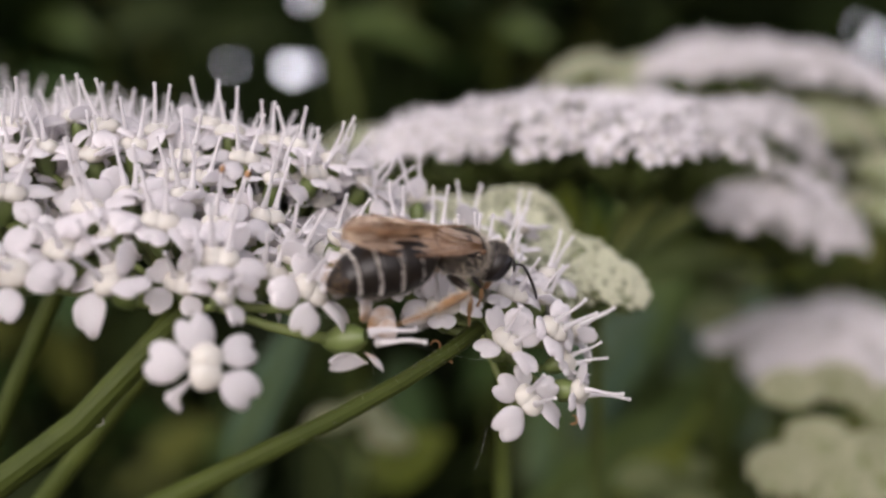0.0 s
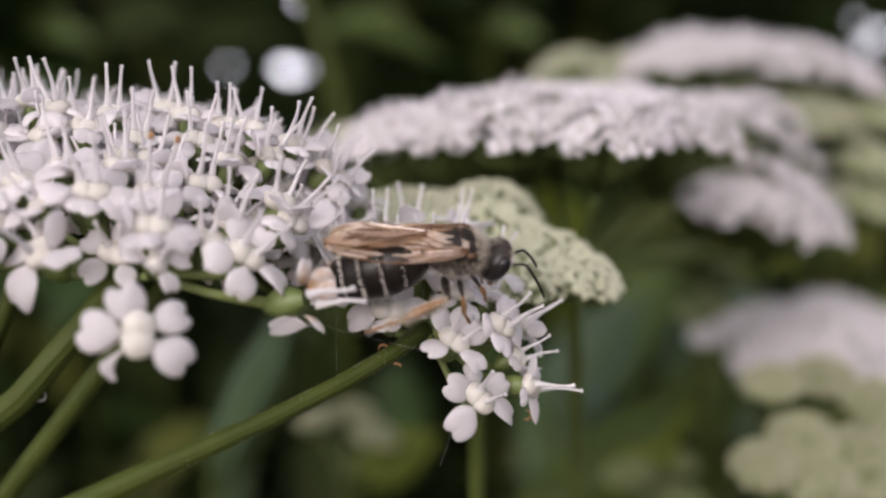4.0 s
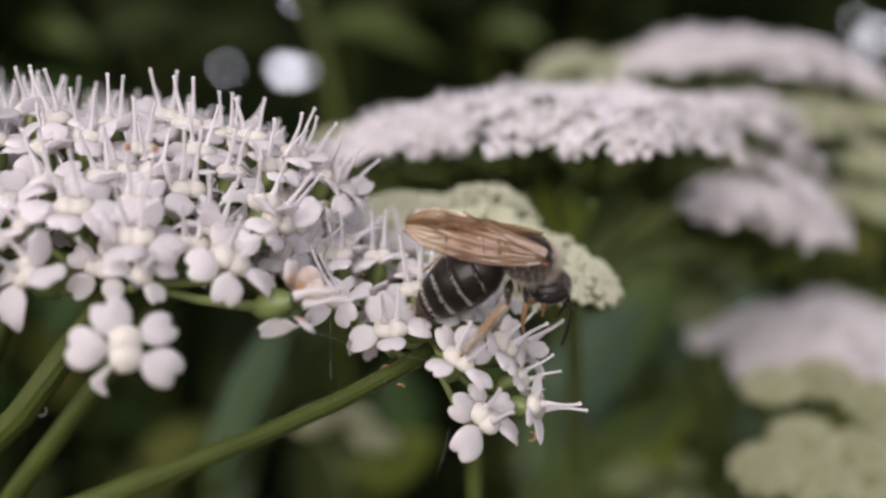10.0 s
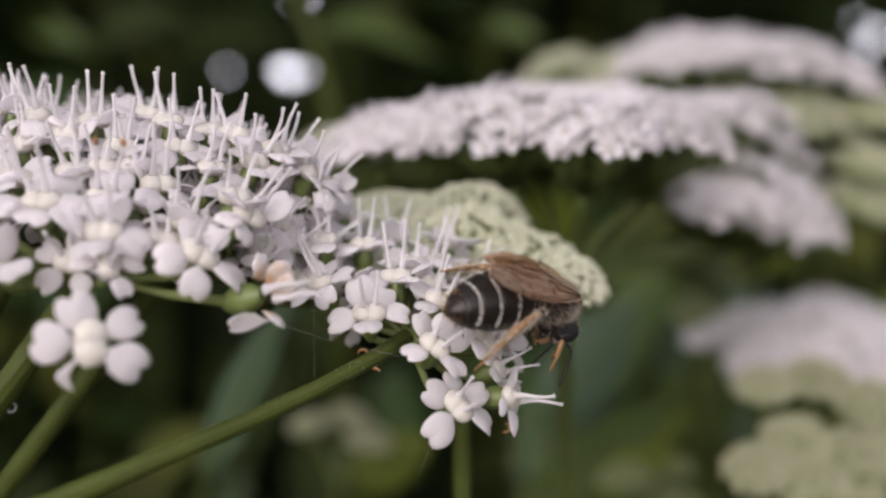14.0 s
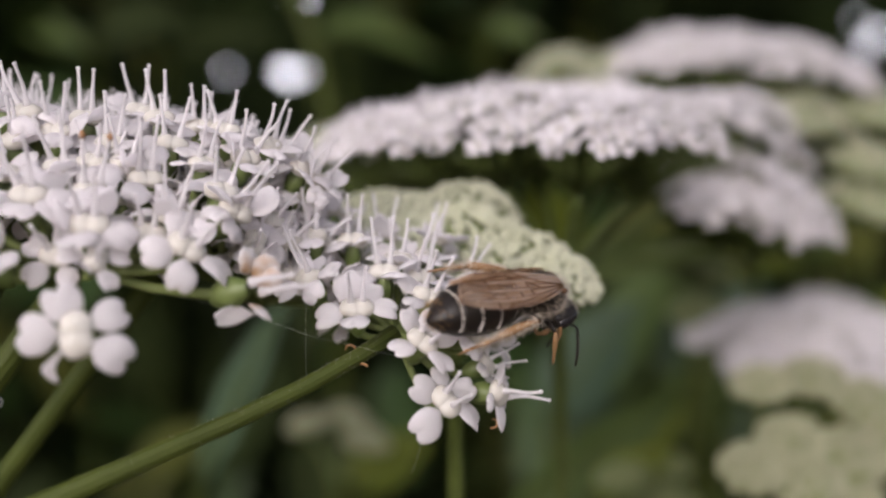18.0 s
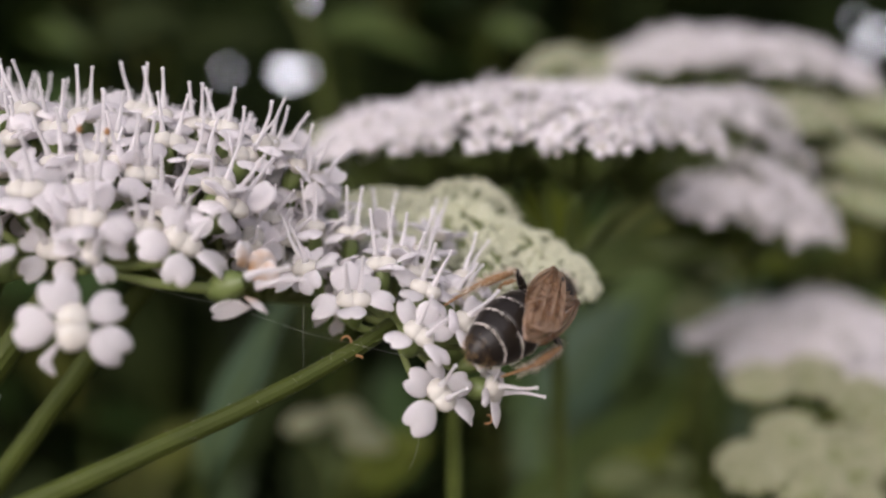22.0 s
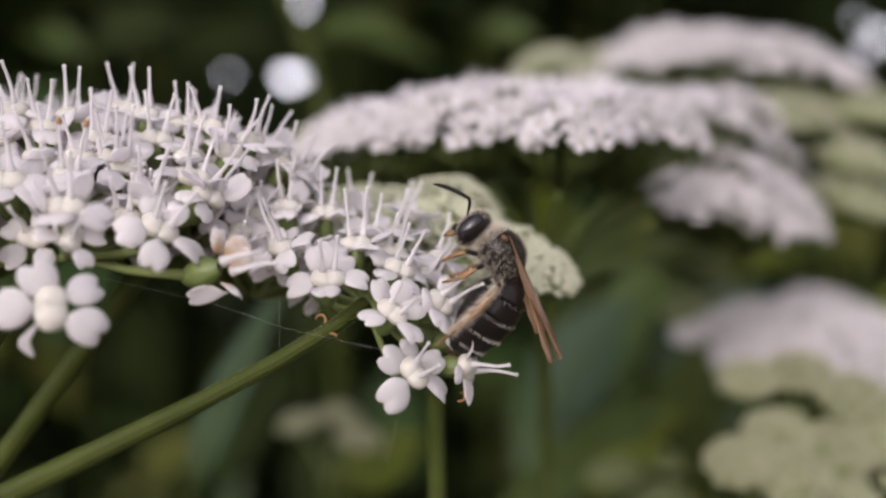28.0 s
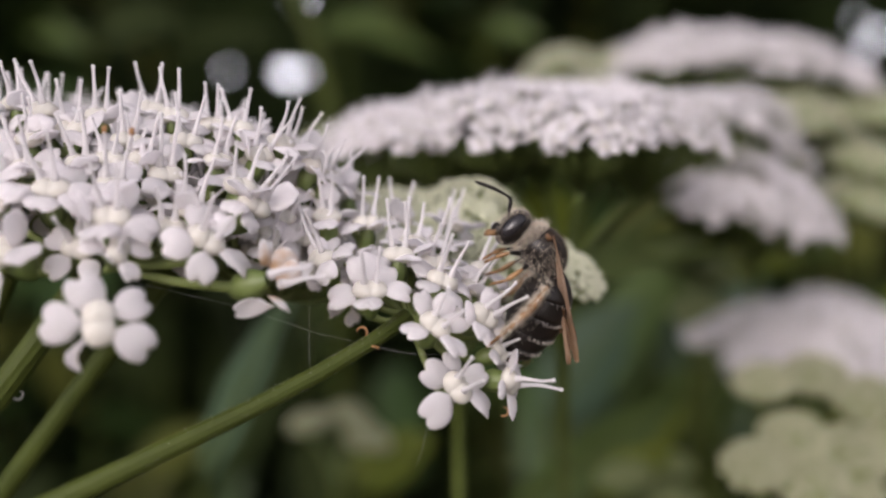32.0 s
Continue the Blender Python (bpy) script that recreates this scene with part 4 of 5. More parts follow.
def leaf(base, tip, width, roll, mat, label, droop=0.1):
    """One leaf from its base to its tip, turned about its length by roll, on a short stalk."""
    b, t = Vector(base), Vector(tip)
    d = t - b
    m = d.to_track_quat("X", "Z").to_matrix().to_4x4() @ Matrix.Rotation(radians(roll), 4, "X")
    ob = new("leaf", leaf_shape(d.length, width, 0.25, droop).mesh("leaf", mat))
    ob.matrix_basis = Matrix.Translation(place(*base)) @ m
    tagged(ob, label, "leaf", "leaves behind the flowers")
    part("midrib", tube([(d.length * u, 0, 0.12 - droop * d.length * u * u) for u in (0, 0.2, 0.4, 0.6, 0.8, 0.97)], [0.5, 0.42, 0.34, 0.26, 0.18, 0.08], 6), STEM, ob)
    foot = m.inverted().to_3x3() @ Vector((d.x * -0.05, 6.0, -EYE_Z - base[2]))
    part("leaf_stalk", tube(bent((0, 0, 0), foot, 4.0, 8), 0.4, 6), STEM, ob)
    return ob


leaf((-25.68, 112.0, -24.79), (-15.62, 106.0, -3.3), 5.6, 80, LEAF_BLUE, "long bluish green leaf standing upright", 0.05)
leaf((5.99, 118.0, -30.49), (29.87, 124.0, -14.35), 6, 75, LEAF_MID, "broad green leaf leaning sideways", 0.05)
leaf((-12.13, 140.0, -30.99), (-1.77, 140.0, -24.33), 8, 55, LEAF_YELLOW, "yellow-green leaf catching light", 0.05)
leaf((34.66, 135.0, -27.75), (35.44, 130.0, -8.17), 6, 80, LEAF_MID, "upright green leaf behind the umbel", 0.03)
leaf((-129.17, 320.0, 71.18), (-103.84, 310.0, 59.13), 11, 60, LEAF_MID, "mid green leaf in the shade", 0.1)
leaf((-30.77, 260.0, 52.34), (-11.09, 250.0, 56.93), 6, 60, LEAF_MID, "mid green leaf in the shade", 0.1)
leaf((11.24, 280.0, 59.32), (25.57, 275.0, 53.9), 7, 60, LEAF_MID, "mid green leaf in the shade", 0.1)
# the next two get their shade from the darkened leaf colour
leaf((-97.32, 300.0, 58.8), (-71.96, 300.0, 67.52), 20, 60, LEAF_SHADED, "green leaf coloured dark for shade", 0.1)
leaf((-84.38, 330.0, 59.45), (-49.7, 320.0, 66.95), 16, 60, LEAF_SHADED, "green leaf coloured dark for shade", 0.1)
leaf((-27.58, 300.0, 63.56), (0.95, 300.0, 54.84), 7, 60, LEAF_MID, "mid green leaf in the shade", 0.1)
leaf((14.5, 152.0, -24.0), (26.5, 148.0, -6.5), 13, 62, LEAF_BLUE, "bluish green leaf turned to the light", 0.05)
leaf((26.0, 172.0, -20.0), (36.0, 168.0, 1.0), 12, 62, LEAF_MID, "green leaf turned to the light", 0.05)
leaf((23.0, 140.0, -30.0), (33.0, 138.0, -16.0), 6, 62, LEAF_YELLOW, "yellow-green leaf leaning sideways", 0.05)
leaf((16.23, 120.0, -27.83), (25.31, 118.0, -21.76), 5, 70, LEAF_YELLOW, "yellow-green leaf leaning sideways", 0.05)


def weeds():
    """Leaves of the low plants between the umbels and the bank."""
    rnd = random.Random(31)
    for i in range(34):
        y = rnd.uniform(165, 260)
        x, z = rnd.uniform(0.06, 0.44) * y, rnd.uniform(-0.25, 0.03) * y
        out = Vector((rnd.uniform(-1, 1), rnd.uniform(-0.5, 0.2), rnd.uniform(0.2, 1.0))).normalized() * rnd.uniform(14, 24)
        leaf((x, y, z), (x + out.x, y + out.y, z + out.z), rnd.uniform(7, 12), rnd.uniform(40, 75), (LEAF_MID, LEAF_YELLOW, LEAF_MID, LEAF_OLIVE, LEAF_BLUE)[i % 5],
             ("green", "yellow-green", "green", "olive green", "bluish green")[i % 5] + " leaf of a low plant behind the umbels", rnd.uniform(0.05, 0.2))


weeds()


def stem_of_weed(name, pts, r, label, mat=STEM):
    ob = new(name, tube([place(*p) / MM for p in pts], r, 8, 0.05).mesh(name, mat))
    return tagged(ob, label, "plant stem", "stems behind the flowers")


stem_of_weed("plant_stem", [(-24.01, 160.0, 42.35), (-19.95, 160.0, 32.21), (-16.82, 160.0, 20.37), (-16.04, 165.0, 1.83), (-16.08, 170.0, -41.23)], 0.9, "olive green plant stem")
stem_of_weed("plant_stem", [(36.93, 150.0, -3.09), (36.53, 150.0, -20.53), (36.14, 150.0, -44.3)], 1.3, "upright green plant stem")


def thicket():
    """The dim growth behind: very many leaves nobody could count."""
    rnd = random.Random(5)
    clear = [(-0.1448, 0.1664, 0.006), (-0.129, 0.1664, 0.004), (0.399, 0.186, 0.003), (0.380, 0.230, 0.003), (-0.2008, 0.1664, 0.003), (-0.1342, 0.2393, 0.005), (0.3889, 0.2145, 0.004), (0.4058, 0.2013, 0.004)]
    base = [leaf_shape(46, 22, 0.3, d, 9, 8, 3) for d in (0.05, 0.25)]
    s = Shape()
    for i in range(11500):
        y = rnd.uniform(290, 920)
        x, z = rnd.uniform(-0.75, 0.75) * y, rnd.uniform(-0.55, 0.62) * y
        if i >= 8800:
            # the growth goes on to both sides and down to the ground
            x, z = rnd.uniform(-1300, 1300), rnd.uniform(-590, 0.55 * y)
            if abs(x) < 0.75 * y and z > -0.55 * y:
                continue
        if z < -590:
            continue
        if any(math.hypot(x / y - a, z / y - b) < c + 52 / y for a, b, c in clear):
            continue
        m = Matrix.Translation((x, y, z + EYE_Z)) @ pose(0, 0, 0, rnd.gauss(0, 35), rnd.gauss(25, 30), rnd.uniform(0, 360)) @ Matrix.Diagonal((*[rnd.uniform(0.4, 1.1)] * 3, 1))
        # greener leaves above; below mostly the darkened colour, which paints in deeper shade
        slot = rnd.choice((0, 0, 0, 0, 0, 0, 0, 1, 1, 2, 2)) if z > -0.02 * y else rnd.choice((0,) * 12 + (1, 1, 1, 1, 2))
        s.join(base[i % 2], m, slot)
    ob = new("foliage", s.mesh("foliage", [LEAF_SHADED, LEAF, LEAF_OLIVE, LEAF_YELLOW]))
    tagged(ob, "dense green foliage behind the flowers, coloured darker for shade", "foliage", kind="stuff")


def hedge():
    """A leafy bank that closes the view, with a few gaps through which the sky shows."""
    gaps = [(-146.5, 166.43, 6.0), (-131.0, 167.4, 4.2), (-200.0, 166.43, 2.6), (-134.2, 239.34, 5), (388.86, 214.5, 3.6), (405.76, 201.3, 4), (399.0, 186.0, 2.4), (380.0, 230.0, 2.4)]
    nx, nz, y = 600, 440, 1000.0
    verts, faces = [], []
    rnd = random.Random(8)
    for k in range(nz + 1):
        for i in range(nx + 1):
            x, z = -1500 + 3000 * i / nx, -600 + 2200 * k / nz
            verts.append((x + rnd.uniform(-1, 1), y + 30 * math.sin(x / 130) * math.cos(z / 90) + rnd.uniform(-12, 12), z + EYE_Z + rnd.uniform(-1, 1)))
    for k in range(nz):
        for i in range(nx):
            a = k * (nx + 1) + i
            cx, cz = verts[a][0] + 2.5, verts[a][2] - EYE_Z + 2.5
            if any((cx - gx) ** 2 + (cz - gz) ** 2 < gr * gr for gx, gz, gr in gaps):
                continue
            faces.append((a, a + 1, a + nx + 2, a + nx + 1))
    # the bank's shade is put into its dark leaf colour
    ob = new("backdrop", Shape().add(verts, faces).mesh("backdrop", LEAF_SHADED, False))
    tagged(ob, "leafy bank coloured dark for shade, with small gaps to the sky", "hedge", kind="structure")
    # the bright open sky behind the bank, seen through its gaps alone
    m = bpy.data.materials.new("bright_sky")
    m.use_nodes = True
    e = m.node_tree.nodes.new("ShaderNodeEmission")
    e.inputs["Color"].default_value, e.inputs["Strength"].default_value = (0.95, 0.96, 1.0, 1), 5.4
    m.node_tree.links.new(e.outputs[0], m.node_tree.nodes["Material Output"].inputs[0])
    far = Shape().add([(-400, 1080, 700), (520, 1080, 700), (520, 1080, 960), (-400, 1080, 960)], [(0, 1, 2, 3)])
    ob = new("backdrop", far.mesh("sky_backdrop", m, False))
    tagged(ob, "bright cloudy sky behind the bank", "sky", kind="structure")


def ground():
    s = Shape()
    n, half = 40, 60000.0
    verts = [((i / n * 2 - 1) ** 3 * half, (k / n * 2 - 1) ** 3 * half, 6 * math.sin(i * 1.7 + k * 2.3) if 12 < i < 28 else 0) for k in range(n + 1) for i in range(n + 1)]
    faces = [(k * (n + 1) + i, k * (n + 1) + i + 1, (k + 1) * (n + 1) + i + 1, (k + 1) * (n + 1) + i) for k in range(n) for i in range(n)]
    ob = new("ground", s.add(verts, faces).mesh("ground", SOIL))
    tagged(ob, "dry brown soil under the plants", "ground", kind="structure")


thicket()
hedge()
ground()

# ---- the bee: x to its head, z to its back, origin in the middle of its thorax ----


def loft(stations, seg=20):
    """Rings along x: x, z of the middle, half width, half height; closed at both ends."""
    verts, faces = [], []
    for x, z, w, h in stations:
        for k in range(seg):
            a = 2 * math.pi * k / seg
            verts.append((x, w * math.cos(a), z + h * math.sin(a)))
    n = len(stations)
    for i in range(n - 1):
        for k in range(seg):
            faces.append((i * seg + k, (i + 1) * seg + k, (i + 1) * seg + (k + 1) % seg, i * seg + (k + 1) % seg))
    faces.append(tuple(range(seg)))
    faces.append(tuple((n - 1) * seg + k for k in range(seg))[::-1])
    return Shape().add(verts, faces)


def hairs(n, length, seed, middle, radii, back=0.3, low=-1.0, high=1.0, x0=-9.0, x1=9.0, thick=0.02, side=9.0):
    """A coat of fine single hairs on an ellipsoid."""
    rnd = random.Random(seed)
    s = Shape()
    c, r = Vector(middle), radii
    done = 0
    while done < n:
        v = Vector((rnd.gauss(0, 1), rnd.gauss(0, 1), rnd.gauss(0, 1))).normalized()
        p = c + Vector((v.x * r[0], v.y * r[1], v.z * r[2]))
        if not (low <= v.z <= high and x0 <= p.x <= x1 and abs(p.y) <= side):
            continue
        done += 1
        nrm = Vector((v.x / r[0], v.y / r[1], v.z / r[2])).normalized()
        d = (nrm + Vector((-back, 0, -0.1)) + Vector((rnd.gauss(0, 1), rnd.gauss(0, 1), rnd.gauss(0, 1))) * 0.25).normalized()
        a = d.orthogonal().normalized()
        b = d.cross(a)
        q = p + d * length * rnd.uniform(0.6, 1.2)
        s.add([p + a * thick, p - a * thick * 0.5 + b * thick * 0.87, p - a * thick * 0.5 - b * thick * 0.87, q], [(0, 1, 3), (1, 2, 3), (2, 0, 3)])
    return s


ABDOMEN = [(0.15, 0, 0.30, 0.28), (-0.1, 0.0, 0.62, 0.58), (-0.5, -0.02, 1.02, 0.92), (-1.0, -0.04, 1.28, 1.18), (-1.7, -0.08, 1.42, 1.30), (-2.4, -0.12, 1.42, 1.29),
           (-3.1, -0.18, 1.30, 1.17), (-3.8, -0.26, 1.05, 0.94), (-4.3, -0.34, 0.82, 0.70), (-4.7, -0.42, 0.42, 0.35), (-4.95, -0.48, 0.12, 0.10)]


def at_station(x):
    for a, b in zip(ABDOMEN, ABDOMEN[1:]):
        if b[0] <= x <= a[0]:
            f = (x - a[0]) / (b[0] - a[0])
            return [p + (q - p) * f for p, q in zip(a, b)]
    return ABDOMEN[-1]


def wing_shape(length, width, fan=8.0):
    """A wing along -x from its root; y outward. A membrane of a few hundredths of a millimetre, pleated along its length and rippled across."""
    nu, nv, verts, faces = 34, 25, [], []
    for i in range(nu):
        u = i / (nu - 1)
        lead = width * 0.30 * math.sin(math.pi * min(1, u * 1.02)) ** 0.6
        trail = width * (0.22 + 0.50 * u ** 0.7) * (1 if u < 0.70 else math.sqrt(max(0, 1 - ((u - 0.70) / 0.305) ** 2)))
        lead *= 1 if u < 0.85 else math.sqrt(max(0, 1 - ((u - 0.85) / 0.152) ** 2))
        for j in range(nv):
            v = j / (nv - 1)
            y = lead + (-trail - lead) * v
            pleat = abs((v * fan + 0.35 * u) % 2.0 - 1.0) - 0.5
            z = 0.05 * math.sin(u * 9 + v * 5) * u - 0.20 * (v - 0.3) ** 2 * u + 0.34 * pleat * min(1, 2.0 * u) * (1 - 0.45 * u) + 0.035 * math.sin(26 * u + 9 * v) * u * v
            verts.append((-length * u, y, z))
    for i in range(nu - 1):
        for j in range(nv - 1):
            a = i * nv + j
            faces.append((a, a + nv, a + nv + 1, a + 1))
    return Shape().add(verts, faces)


VEINS = [[(0, 0), (-2.0, 0.50), (-3.9, 0.60), (-5.0, 0.45)], [(0, -0.05), (-1.5, 0.14), (-2.6, 0.36), (-3.9, 0.55)], [(0, -0.1), (-1.4, -0.12), (-2.7, -0.28), (-4.2, -0.2), (-5.4, 0.12)],
         [(-1.4, -0.12), (-2.2, -0.6), (-3.6, -1.0), (-4.9, -0.95)], [(0, -0.12), (-1.3, -0.42), (-2.6, -1.0), (-3.9, -1.4)], [(-2.6, 0.32), (-2.8, -0.28), (-2.9, -0.8)],
         [(-3.5, 0.52), (-3.7, -0.24), (-3.9, -1.0)], [(-4.3, 0.48), (-4.4, -0.2), (-4.6, -0.95)], [(-3.0, -0.8), (-3.5, -1.28)], [(-4.2, -0.2), (-5.5, -0.5)], [(-2.0, 0.14), (-2.2, -0.58)],
         [(-3.9, -1.0), (-4.9, -1.35)], [(-4.6, -0.6), (-5.6, -0.85)], [(-3.2, 0.1), (-4.3, 0.15)], [(-3.1, -0.5), (-4.5, -0.6)]]


def vein_shape(line, side):
    pts = []
    for (ax, ay), (bx, by) in zip(line, line[1:]):
        for f in (0, 0.34, 0.67):
            pts.append((ax + (bx - ax) * f, ay + (by - ay) * f))
    pts.append(line[-1])
    return tube([(x, y * side, 0.03 + 0.07 * math.sin(-x / 5.8 * 9) * (-x / 5.8)) for x, y in pts], 0.036, 5)


def mirrored(s):
    o = Shape()
    o.v, o.f, o.s = [(x, -y, z) for x, y, z in s.v], [f[::-1] for f in s.f], list(s.s)
    return o


def bee_leg(bee, name, hip, knee, ankle, toe, thick, coat, seed):
    """Thigh with shin and foot under it, hung at the hip; hind shins carry a brush of pale hair."""
    knee, ankle, toe = less(knee, hip), less(ankle, hip), less(toe, hip)
    thigh = part(name, tube(bent((0, 0, 0), knee, 0.05, 6), [0.10 * thick, 0.19 * thick, 0.22 * thick, 0.20 * thick, 0.16 * thick, 0.12 * thick], 10), BLACK, bee, "leg with a dark thigh and an orange-brown shin", m=Matrix.Translation(hip))
    part("shin", tube(bent(knee, ankle, 0.08, 6), [0.10 * thick, 0.15 * thick, 0.19 * thick, 0.22 * thick, 0.22 * thick, 0.15 * thick], 10), LEG, thigh)
    k, t = Vector(ankle), Vector(toe)
    hip = (0, 0, 0)
    part("foot", tube([k, k.lerp(t, 0.25), k.lerp(t, 0.5), k.lerp(t, 0.52), k.lerp(t, 0.66), k.lerp(t, 0.68), k.lerp(t, 0.82), k.lerp(t, 0.84), t],
                      [0.12 * thick, 0.13 * thick, 0.12 * thick, 0.07, 0.09, 0.06, 0.08, 0.05, 0.05], 8), LEG, thigh)
    if coat:
        rnd = random.Random(seed)
        s = Shape()
        a, b = Vector(knee), Vector(ankle)
        for p0, p1, n in ((a, b, 460), (b, b.lerp(t, 0.5), 120), (Vector(hip).lerp(a, 0.4), a, 70)):
            ax = (p1 - p0).normalized()
            for i in range(n):
                p = p0.lerp(p1, rnd.random())
                d = (ax.orthogonal().normalized())
                d.rotate(Matrix.Rotation(rnd.uniform(0, 6.283), 3, ax))
                q = p + (d + ax * 0.7) * rnd.uniform(0.28, 0.5)
                c = ax.cross(d) * 0.014
                p = p + d * 0.12
                s.add([p + c, p - c, p + ax * 0.025, q], [(0, 1, 3), (1, 2, 3), (2, 0, 3)])
        part("hair_brush", s, HAIR_PALE, thigh, "brush of pale hair")
    return thigh


def wing_pose(s, lift, out, roof=16):
    """A wing's pose on the thorax: folded back, lifted and spread by some degrees."""
    return Matrix.Translation((0.35, s * 0.98, 0.80)) @ pose(0, 0, 0, s * -roof, -1 + s * 2 + lift, s * (8 - out))


def make_bee():
    bee = new("bee")
    bee.scale = (1.03, 1.03, 1.03)
    tagged(bee, "small dark bee with pale banded abdomen and brown folded wings", "bee")
    part("thorax", loft([(-1.4, -0.05, 0.30, 0.28), (-1.15, 0.0, 0.68, 0.62), (-0.7, 0.04, 1.0, 0.94), (-0.1, 0.06, 1.14, 1.08), (0.5, 0.04, 1.06, 1.0), (0.95, -0.02, 0.80, 0.74), (1.2, -0.08, 0.42, 0.4)], 24), BLACK, bee)
    part("thorax_hair", hairs(1300, 0.40, 3, (-0.05, 0.0, 0.0), (1.18, 1.10, 1.03), 0.1, -1, 0.45, thick=0.008), HAIR_PALE, bee, "pale grey-brown hair")
    part("collar_hair", hairs(950, 0.44, 14, (0.35, 0.0, 0.0), (0.85, 1.0, 1.02), -0.4, -0.9, 1, x0=0.66, thick=0.008), HAIR_PALE, bee, "ruff of pale yellowish hair")
    part("back_hair", hairs(800, 0.20, 4, (-0.05, 0.0, 0.04), (1.18, 1.12, 1.06), 0.4, 0.3, 1, thick=0.009), HAIR_BROWN, bee, "short brown hair")
    # head
    head = part("head", ball(0.64, 1.03, 1.01, 24, 16), BLACK, bee, "black head with pale hair", m=Matrix.Translation((1.55, 0, -0.25)) @ pose(0, 0, 0, 0, 25, 0))
    for s in (-1, 1):
        part("eye", ball(0.38, 0.27, 0.68, 18, 14), EYE, head, "glossy dark eye", m=Matrix.Translation((0.13, s * 0.77, 0.09)) @ pose(0, 0, 0, s * 8, 0, s * -14))
        part("antenna", tube([(0.50, s * 0.22, 0.12), (0.72, s * 0.34, 0.42), (0.95, s * 0.46, 0.74), (1.12, s * 0.54, 0.84), (1.5, s * 0.68, 0.74), (1.95, s * 0.84, 0.58), (2.4, s * 0.98, 0.36), (2.7, s * 1.06, 0.18)],
                             [0.055, 0.05, 0.055, 0.062, 0.07, 0.072, 0.07, 0.045], 8, 0.04), BLACK, head)
        part("mandible", tube([(0.42, s * 0.42, -0.72), (0.62, s * 0.30, -1.0), (0.66, s * 0.05, -1.2)], [0.16, 0.13, 0.05], 8), LEG, head)
    part("face_plate", ball(0.34, 0.55, 0.36, 14, 8, 0, (0.42, 0, -0.55)), BLACK, head)
    part("face_hair", hairs(1000, 0.20, 6, (0.03, 0, 0), (0.63, 1.0, 1.0), -0.3, -0.9, 0.95, thick=0.008, side=0.68), HAIR_PALE, head)
    # abdomen in overlapping plates, hinged at the waist
    ab = part("abdomen", loft(ABDOMEN, 28), BLACK, bee, "black abdomen with pale hair bands", m=Matrix.Translation((-1.3, 0, -0.05)))
    edges = [-0.25, -1.0, -1.95, -2.9, -3.75, -4.35]
    for i, e in enumerate(edges[:-1]):
        f = edges[i + 1] - 0.04
        st = []
        for k in range(6):
            x = e + (f - e) * k / 5
            a = at_station(x)
            g = 1.015 + 0.022 * k / 5
            st.append((x, a[1], a[2] * g, a[3] * g))
        part("plate", loft(st, 28), BLACK, ab)
    for i, x in enumerate((-1.08, -2.03, -2.98, -3.82)):
        a, b = at_station(x + 0.05), at_station(x - 0.09)
        rnd = random.Random(60 + i)
        s = Shape()
        for k in range((60, 230, 330, 340)[i]):
            w = rnd.uniform(-0.45, math.pi + 0.45)
            if abs(w - math.pi / 2) < (0.9, 0.6, 0.2, 0.0)[i] and rnd.random() < 0.85:
                continue
            u = rnd.random()
            g = 1.045
            p = Vector((a[0] + (b[0] - a[0]) * u, a[2] * g * math.cos(w), a[1] + a[3] * g * math.sin(w)))
            q = p + Vector((-rnd.uniform(0.08, 0.15), 0.03 * math.cos(w), 0.03 * math.sin(w)))
            c = Vector((0, -math.sin(w), math.cos(w))) * 0.012
            n = Vector((0, math.cos(w), math.sin(w))) * 0.03
            s.add([p + c, p - c, p + n, q], [(0, 1, 3), (1, 2, 3), (2, 0, 3)])
        part("hair_band", s, HAIR_WHITE, ab, "band of whitish hair")
    part("tail_hair", hairs(230, 0.36, 8, (-3.4, 0, -0.25), (1.5, 1.0, 0.84), 1.5, -1, 1, -9, -4.2, thick=0.007), HAIR_GOLD, ab, "golden brown hair")
    part("belly_hair", hairs(700, 0.24, 9, (-2.2, 0, -0.1), (2.4, 1.4, 1.18), 0.9, -1, -0.35, thick=0.010), HAIR_PALE, ab)
    # wings
    wings, hind_legs = [], []
    fore, hind = wing_shape(6.3, 2.25), wing_shape(4.3, 1.7, 5.0)
    for s in (-1, 1):
        f = fore if s == 1 else mirrored(fore)
        h = hind if s == 1 else mirrored(hind)
        w = part("forewing", f, WING, bee, "brown tinted wing with dark veins", m=wing_pose(s, 0, 0))
        wings.append((w, s))
        for line in VEINS:
            part("vein", vein_shape(line, s), VEIN, w)
        part("hindwing", h, WING, w, m=Matrix.Translation((-0.5, 0, -0.10)) @ pose(0, 0, 0, 0, -1, s * 3))
        part("wing_root", ball(0.2, 0.13, 0.13, 10, 6), VEIN, bee, m=Matrix.Translation((0.45, s * 1.02, 0.62)))
        bee_leg(bee, "leg", (0.55, s * 0.55, -0.85), (0.95, s * 0.95, -1.2), (1.2, s * 0.85, -1.85), (1.3, s * 0.6, -2.4), 0.55, False, 1)
        bee_leg(bee, "leg", (0.0, s * 0.7, -0.95), (0.1, s * 1.55, -1.2), (0.2, s * 1.75, -2.1), (0.5, s * 1.6, -2.8), 0.58, False, 2)
        hind_legs.append(bee_leg(bee, "leg", (-0.7, s * 0.7, -0.8), (-0.75, s * 2.3, -0.7), (-2.6, s * 2.75, -1.4), (-4.3, s * 2.7, -2.2), 0.95, True, 3 + s))
    return bee, ab, head, wings, hind_legs


